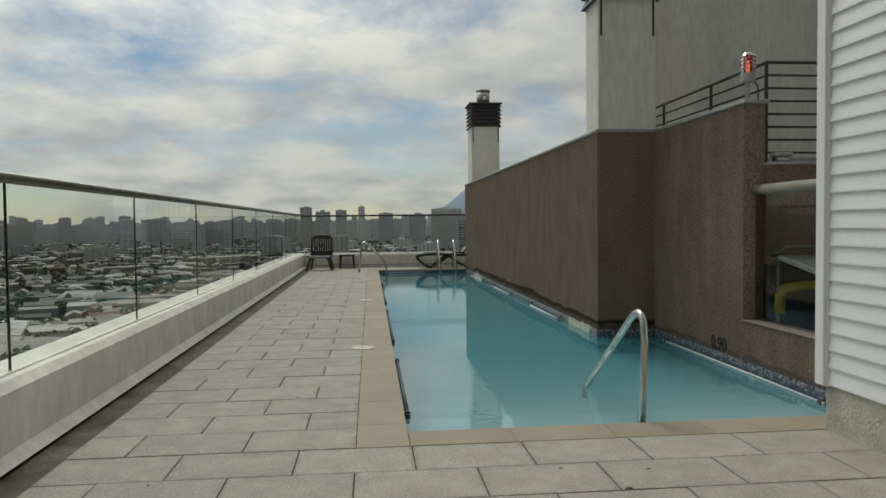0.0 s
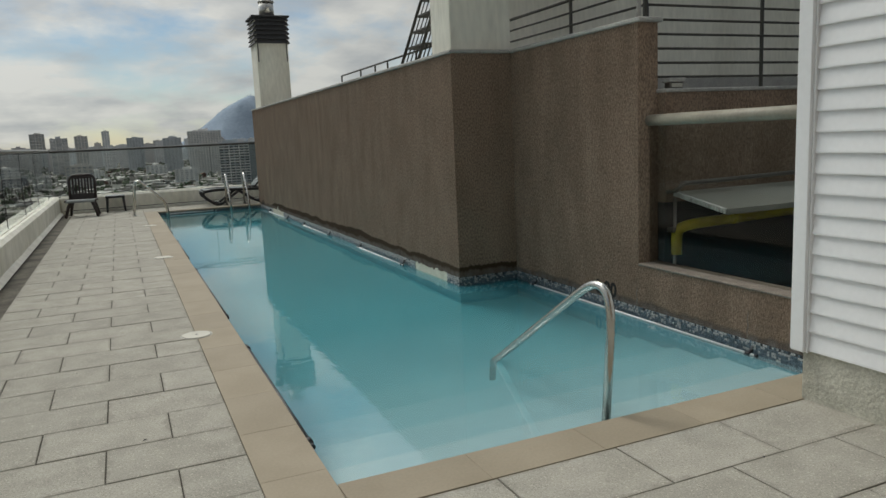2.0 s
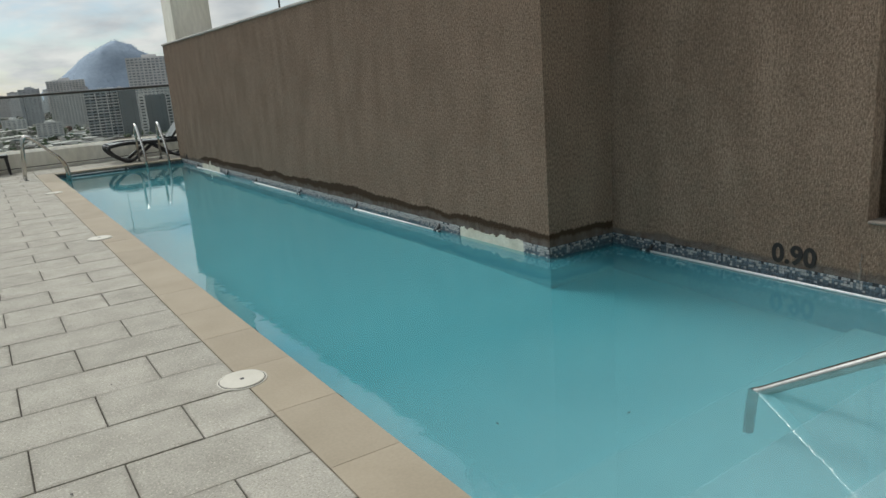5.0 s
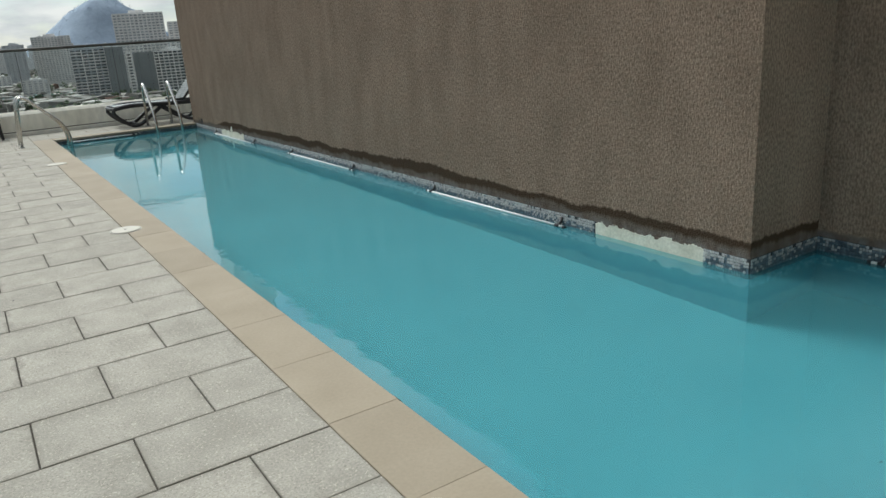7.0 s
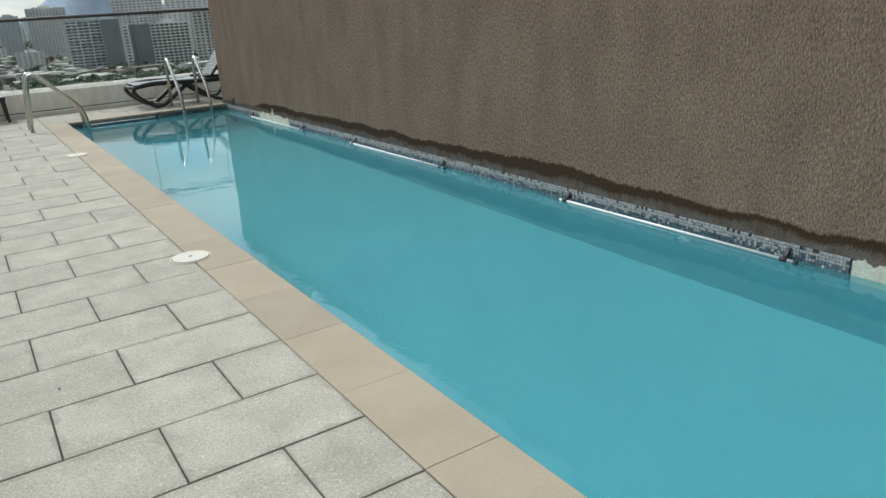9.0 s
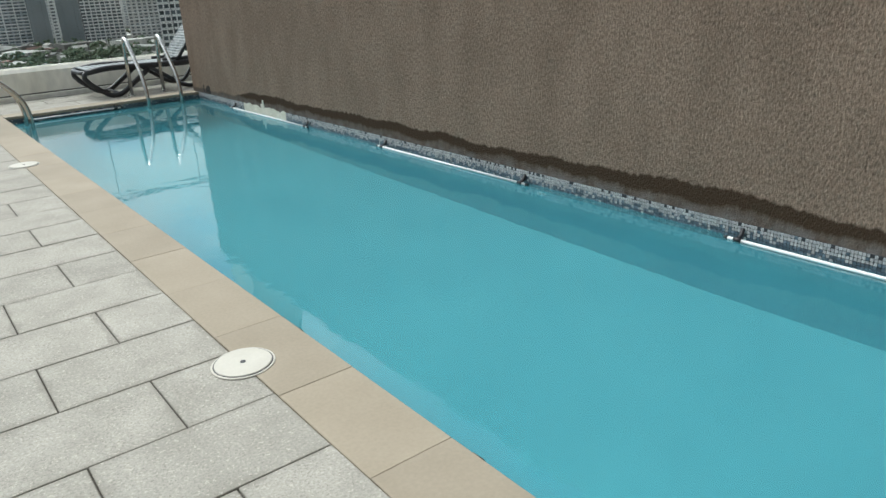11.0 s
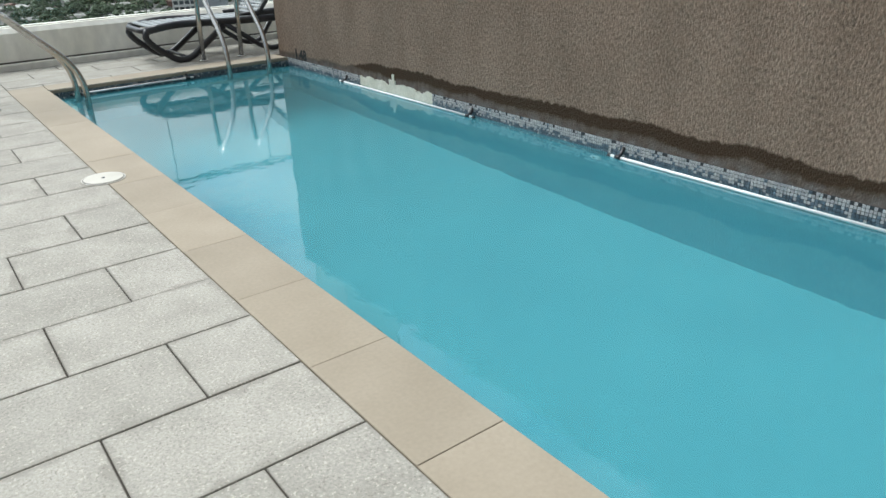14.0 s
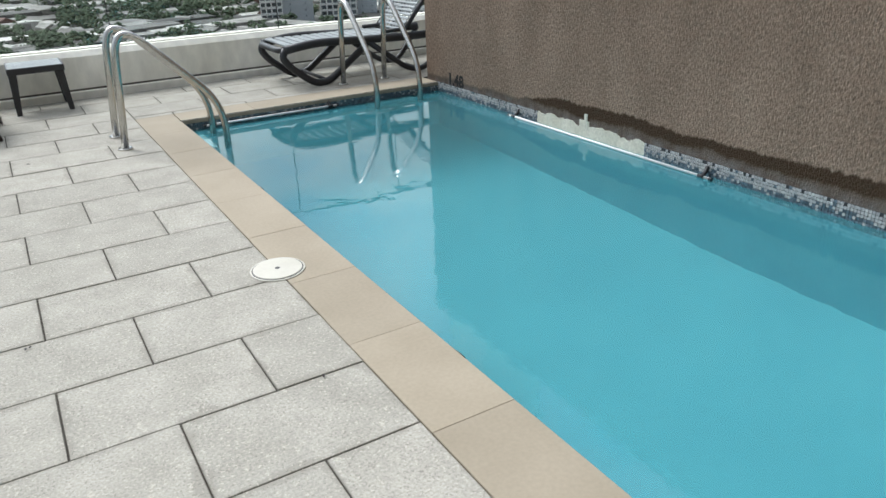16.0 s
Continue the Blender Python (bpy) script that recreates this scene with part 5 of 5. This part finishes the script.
def tower(az, d, width, depth, top, mat, label, cols, floors, balcony=0, turn=None, pane=None, wfrac=0.55, hfrac=0.45, roofbox=True, side_cols=3):
    """An apartment block facing the terrace: walls, roof boxes, single windows and balcony slabs on the faces that are seen."""
    x, y = spot(az, d)
    root = thing("apartment_building", (x, y, GROUND_Z), label, "building", "apartment blocks", -az if turn is None else turn)
    H = top - GROUND_Z
    w = width / 2
    g = Geo()
    g.box(-w, 0, 0, w, depth, H)
    g.box(-w, 0, H, w, 0.5, H + 0.9)
    part("wall", g, mat, root)
    if roofbox:
        g = Geo()
        g.box(-w * 0.35, depth * 0.3, H, w * 0.25, depth * 0.7, H + rng.uniform(2.5, 5))
        part("roof_box", g, mat, root)
        for k in range(rng.randrange(1, 4)):
            bx, bw = rng.uniform(-0.9, 0.5) * w, rng.uniform(0.12, 0.35) * w
            g = Geo()
            g.box(bx, depth * 0.15, H, bx + bw, depth * 0.6, H + rng.uniform(1.2, 3.4))
            part("roof_box", g, mat, root)
        if rng.random() < 0.35:
            g = Geo()
            ax = rng.uniform(-0.5, 0.5) * w
            g.tube([(ax, depth * 0.4, H), (ax, depth * 0.4, H + rng.uniform(5, 10))], 0.22, 5)
            part("mast", g, FACADES[4], root)
        if not cols:
            sx = rng.choice((-1, 1))
            g = Geo()
            g.box(min(sx * w, sx * w * 1.5), depth * 0.2, 0, max(sx * w, sx * w * 1.5), depth, H * rng.uniform(0.55, 0.93))
            part("wing", g, mat, root)
    if cols:
        fh, cw = H / floors, width / cols
        key = (round(cw * wfrac, 2), round(fh * hfrac, 2), pane or PANE)
        if key not in pane_cache:
            pane_cache[key] = Geo().box(0, -0.12, 0, key[0], 0.05, key[1]).mesh("window", key[2])
        for f in range(max(0, int(floors * 0.12)), floors):
            for c in range(cols):
                part("window", pane_cache[key], None, root, at=(-w + cw * (c + (1 - wfrac) / 2), 0, fh * (f + 0.3)))
            if balcony and f % balcony == 0:
                gk = ("slab", round(cw, 2))
                if gk not in pane_cache:
                    pane_cache[gk] = Geo().box(-cw * 0.92, -1.1, 0, cw * 0.92, 0, 0.8).mesh("balcony", SLABS)
                for c in range(1, cols, 2):
                    if rng.random() < 0.85:
                        part("balcony", pane_cache[gk], None, root, at=(-w + cw * c, 0, fh * f))
        if balcony:
            gk = ("pier", round(H, 1), round(cw, 1))
            if gk not in pane_cache:
                pane_cache[gk] = Geo().box(-cw * 0.07, -1.25, 0, cw * 0.07, 0, H).mesh("pier", SLABS)
            for c in range(0, cols + 1, 2):
                part("pier", pane_cache[gk], None, root, at=(-w + cw * c, 0, 0))
    return root


# panes with the haze already in their colour
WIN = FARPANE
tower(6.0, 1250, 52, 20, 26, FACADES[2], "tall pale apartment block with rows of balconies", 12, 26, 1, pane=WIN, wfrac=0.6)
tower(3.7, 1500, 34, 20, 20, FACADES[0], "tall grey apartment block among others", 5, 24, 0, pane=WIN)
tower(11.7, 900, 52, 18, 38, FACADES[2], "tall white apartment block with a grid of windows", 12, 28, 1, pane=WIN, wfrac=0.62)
tower(8.05, 830, 32, 18, 4.0, FACADES[3], "grey apartment block with balconies and dark trim", 6, 17, 1, wfrac=0.7)
tower(9.75, 822, 17, 18, 3.5, FACADES[4], "dark grey windowless end of a block", 2, 16, 0, roofbox=False, wfrac=0.08, hfrac=0.3)
tower(10.65, 780, 5.5, 14, -2.5, FACADES[2], "narrow white stair core of a block", 1, 15, 1)
tower(11.6, 782, 19, 14, -3.2, FACADES[4], "dark grey windowless end of a block", 2, 14, 0, roofbox=False, wfrac=0.08, hfrac=0.3)
tower(13.6, 780, 35, 16, -2.8, FACADES[2], "white-framed apartment block with a bold window grid", 8, 15, 1, wfrac=0.75, hfrac=0.6)
tower(16.6, 760, 36, 16, 6.0, FACADES[1], "beige apartment block with many windows", 8, 18, 2)
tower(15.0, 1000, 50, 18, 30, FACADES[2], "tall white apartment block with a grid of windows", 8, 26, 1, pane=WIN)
tower(17.95, 392, 10.5, 14, -2, FACADES[2], "white apartment block with stacked balconies and dark glass", 4, 15, 1, wfrac=0.75, hfrac=0.6)
tower(19.85, 393, 15, 14, -1.5, FACADES[0], "plain grey windowless end of a block", 2, 15, 0, roofbox=False, wfrac=0.06, hfrac=0.3)
tower(22.8, 396, 18, 14, -2, FACADES[2], "white apartment block with stacked balconies and dark glass", 6, 15, 1, wfrac=0.75, hfrac=0.6)
tower(24.9, 398, 10, 14, -1.5, FACADES[0], "plain grey windowless end of a block", 2, 15, 0, roofbox=False, wfrac=0.06, hfrac=0.3)
tower(27.2, 400, 20, 14, -2, FACADES[2], "white apartment block with stacked balconies and dark glass", 6, 15, 1, wfrac=0.75, hfrac=0.6)
# long low sheds with pale metal roofs
for k in range(26):
    x, y = spot(rng.uniform(-4, 17), rng.uniform(215, 420))
    house(grey_roofs, x, y, 0.12 + rng.gauss(0, 0.05), rng.uniform(16, 34), rng.uniform(5, 9), rng.uniform(5, 7), rng.uniform(0.3, 0.9))
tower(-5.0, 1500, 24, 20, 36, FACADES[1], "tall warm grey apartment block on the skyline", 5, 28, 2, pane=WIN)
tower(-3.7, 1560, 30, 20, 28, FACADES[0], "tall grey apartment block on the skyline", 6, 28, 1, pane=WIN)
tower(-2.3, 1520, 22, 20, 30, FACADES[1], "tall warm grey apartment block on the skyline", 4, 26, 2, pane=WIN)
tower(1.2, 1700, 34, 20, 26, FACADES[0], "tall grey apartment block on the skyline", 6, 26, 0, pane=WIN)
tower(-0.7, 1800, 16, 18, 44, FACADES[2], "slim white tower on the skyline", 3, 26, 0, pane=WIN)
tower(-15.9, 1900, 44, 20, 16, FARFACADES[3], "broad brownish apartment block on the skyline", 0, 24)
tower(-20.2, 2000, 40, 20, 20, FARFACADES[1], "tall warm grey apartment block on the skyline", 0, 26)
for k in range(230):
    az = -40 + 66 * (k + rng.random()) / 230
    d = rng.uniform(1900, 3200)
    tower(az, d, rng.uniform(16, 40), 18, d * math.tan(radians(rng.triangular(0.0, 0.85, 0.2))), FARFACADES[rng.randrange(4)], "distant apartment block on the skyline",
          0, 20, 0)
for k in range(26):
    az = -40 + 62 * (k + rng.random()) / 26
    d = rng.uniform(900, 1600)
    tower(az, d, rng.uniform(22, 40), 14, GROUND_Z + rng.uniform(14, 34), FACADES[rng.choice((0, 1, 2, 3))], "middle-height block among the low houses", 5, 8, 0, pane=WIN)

for name, gg, mat, label in (("grey_roof_houses", grey_roofs, ROOFS, "low houses and sheds with grey and pale metal roofs"),
                             ("red_roof_houses", red_roofs, REDROOFS, "low houses with dull red roofs"),
                             ("street_trees", crowns, FOLIAGE, "dark green street and garden trees among the houses")):
    tagged(part(name, gg, mat), label, "houses" if "houses" in name else "trees", "", "stuff")


# wooded hill behind the towers, its haze a painted blue
g = Geo()
cx, cy = spot(9.7, 4200)
N, R = 60, 14


def hill_point(q, a):
    """A place on the hill: q from the summit (0) to the foot (1), a round it."""
    rad = q * (540 + 90 * noise.noise(Vector((math.cos(a) * 1.3, math.sin(a) * 1.3, 0.3))))
    x, y = rad * math.cos(a), rad * math.sin(a)
    rough = 34 * noise.noise(Vector((x * 0.006, y * 0.006, 4))) + 14 * noise.noise(Vector((x * 0.02, y * 0.02, 9)))
    return cx + x, cy + y * 0.8, GROUND_Z + (312 * (1 - q ** 1.5) ** 1.1 + rough) * (1 - q * q)


for i in range(R + 1):
    for k in range(N):
        g.v.append(hill_point(i / R, 2 * math.pi * k / N))
for i in range(R):
    for k in range(N):
        k2 = (k + 1) % N
        g.f.append((i * N + k, (i + 1) * N + k, (i + 1) * N + k2, i * N + k2))
        g.s.append(True)
structure("hill_backdrop", g, HILL, "wooded hill beyond the city, haze painted in as blue", "hill")
g = Geo()
for _ in range(420):
    x, y, z = hill_point(0.75 * rng.random() ** 0.6, rng.random() * 6.283)
    tree_clump(g, x, y, z - 4, 10, 5, 2)
tagged(part("hill_trees", g, HILLTREES), "trees along the crest of the hill, paled to read as haze", "trees", "", "stuff")

# ---- coping tiles and pavers ----
cache = {}


def piece(name, dx, dy, dz, mat, c=0.004):
    key = (name, round(dx, 3), round(dy, 3))
    if key not in cache:
        cache[key] = Geo().slab(0, 0, -dz, dx, dy, 0, c).mesh(name, mat)
    return cache[key]


rng = random.Random(11)
coping = structure("coping", Geo().box(COP_X + 0.004, COP_Y0 + 0.004, -0.05, POOL_X - 0.01, COP_Y1 - 0.004, -0.026)
                   .box(POOL_X - 0.01, COP_Y0 + 0.004, -0.05, 2.99, POOL_Y0 - 0.01, -0.026).box(POOL_X - 0.01, POOL_Y1 + 0.01, -0.05, POOL_R, COP_Y1 - 0.004, -0.026),
                   COPING, "flush border of beige stone coping tiles round the pool", "coping")
PITCH, GAP = 0.597, 0.0009
cuts = [COP_Y0] + [17.07 - PITCH * k for k in range(20, -6, -1)] + [COP_Y1]
cuts = [c for c in cuts if COP_Y0 <= c <= COP_Y1]
for a, b in zip(cuts, cuts[1:]):
    part("coping_tile", piece("coping_tile", POOL_X + 0.012 - COP_X, b - a - GAP, 0.028, COPING, 0.0018), None, coping, at=(COP_X, a, rng.uniform(-0.001, 0.0005)))
xs = [POOL_X + 0.016] + [0.53 + PITCH * k for k in range(5)]
for y, d, last in ((COP_Y0, POOL_Y0 + 0.012 - COP_Y0, 2.99), (POOL_Y1 - 0.012, COP_Y1 - POOL_Y1 + 0.012, POOL_R - 0.003)):
    cc = [x for x in xs if x < last - 0.1] + [last]
    for a, b in zip(cc, cc[1:]):
        part("coping_tile", piece("coping_tile", b - a - GAP, d, 0.028, COPING, 0.0018), None, coping, at=(a, y, rng.uniform(-0.001, 0.0005)))


def pave(x0, x1, k0, k1, y_hi=None, y_lo=-99):
    for k in range(k0, k1):
        ya = max(ROW0 + ROW * k, y_lo)
        yb = min(ROW0 + ROW * (k + 1), y_hi or 1e9)
        if yb - ya < 0.05:
            continue
        off = -0.703 if k % 2 else -1.016
        n0 = math.floor((x0 - off) / LEN)
        n1 = math.ceil((x1 - off) / LEN)
        for n in range(n0, n1):
            a, b = max(x0, off + n * LEN), min(x1, off + (n + 1) * LEN)
            if b - a < 0.03:
                continue
            part("paver", piece("paver", b - a - 0.0068, yb - ya - 0.0062, 0.04, PAVER, 0.002), None, floor,
                 at=(a + 0.0034, ya + 0.0031, rng.uniform(-0.0025, 0.0008)))


pave(-1.955, COP_X, 0, 39)
pave(-1.955, 2.50, -15, 0)
pave(-1.955, COP_X, 39, 43, PAR_Y - 0.10)
pave(COP_X, 3.6, 39, 43, PAR_Y - 0.10, COP_Y1)
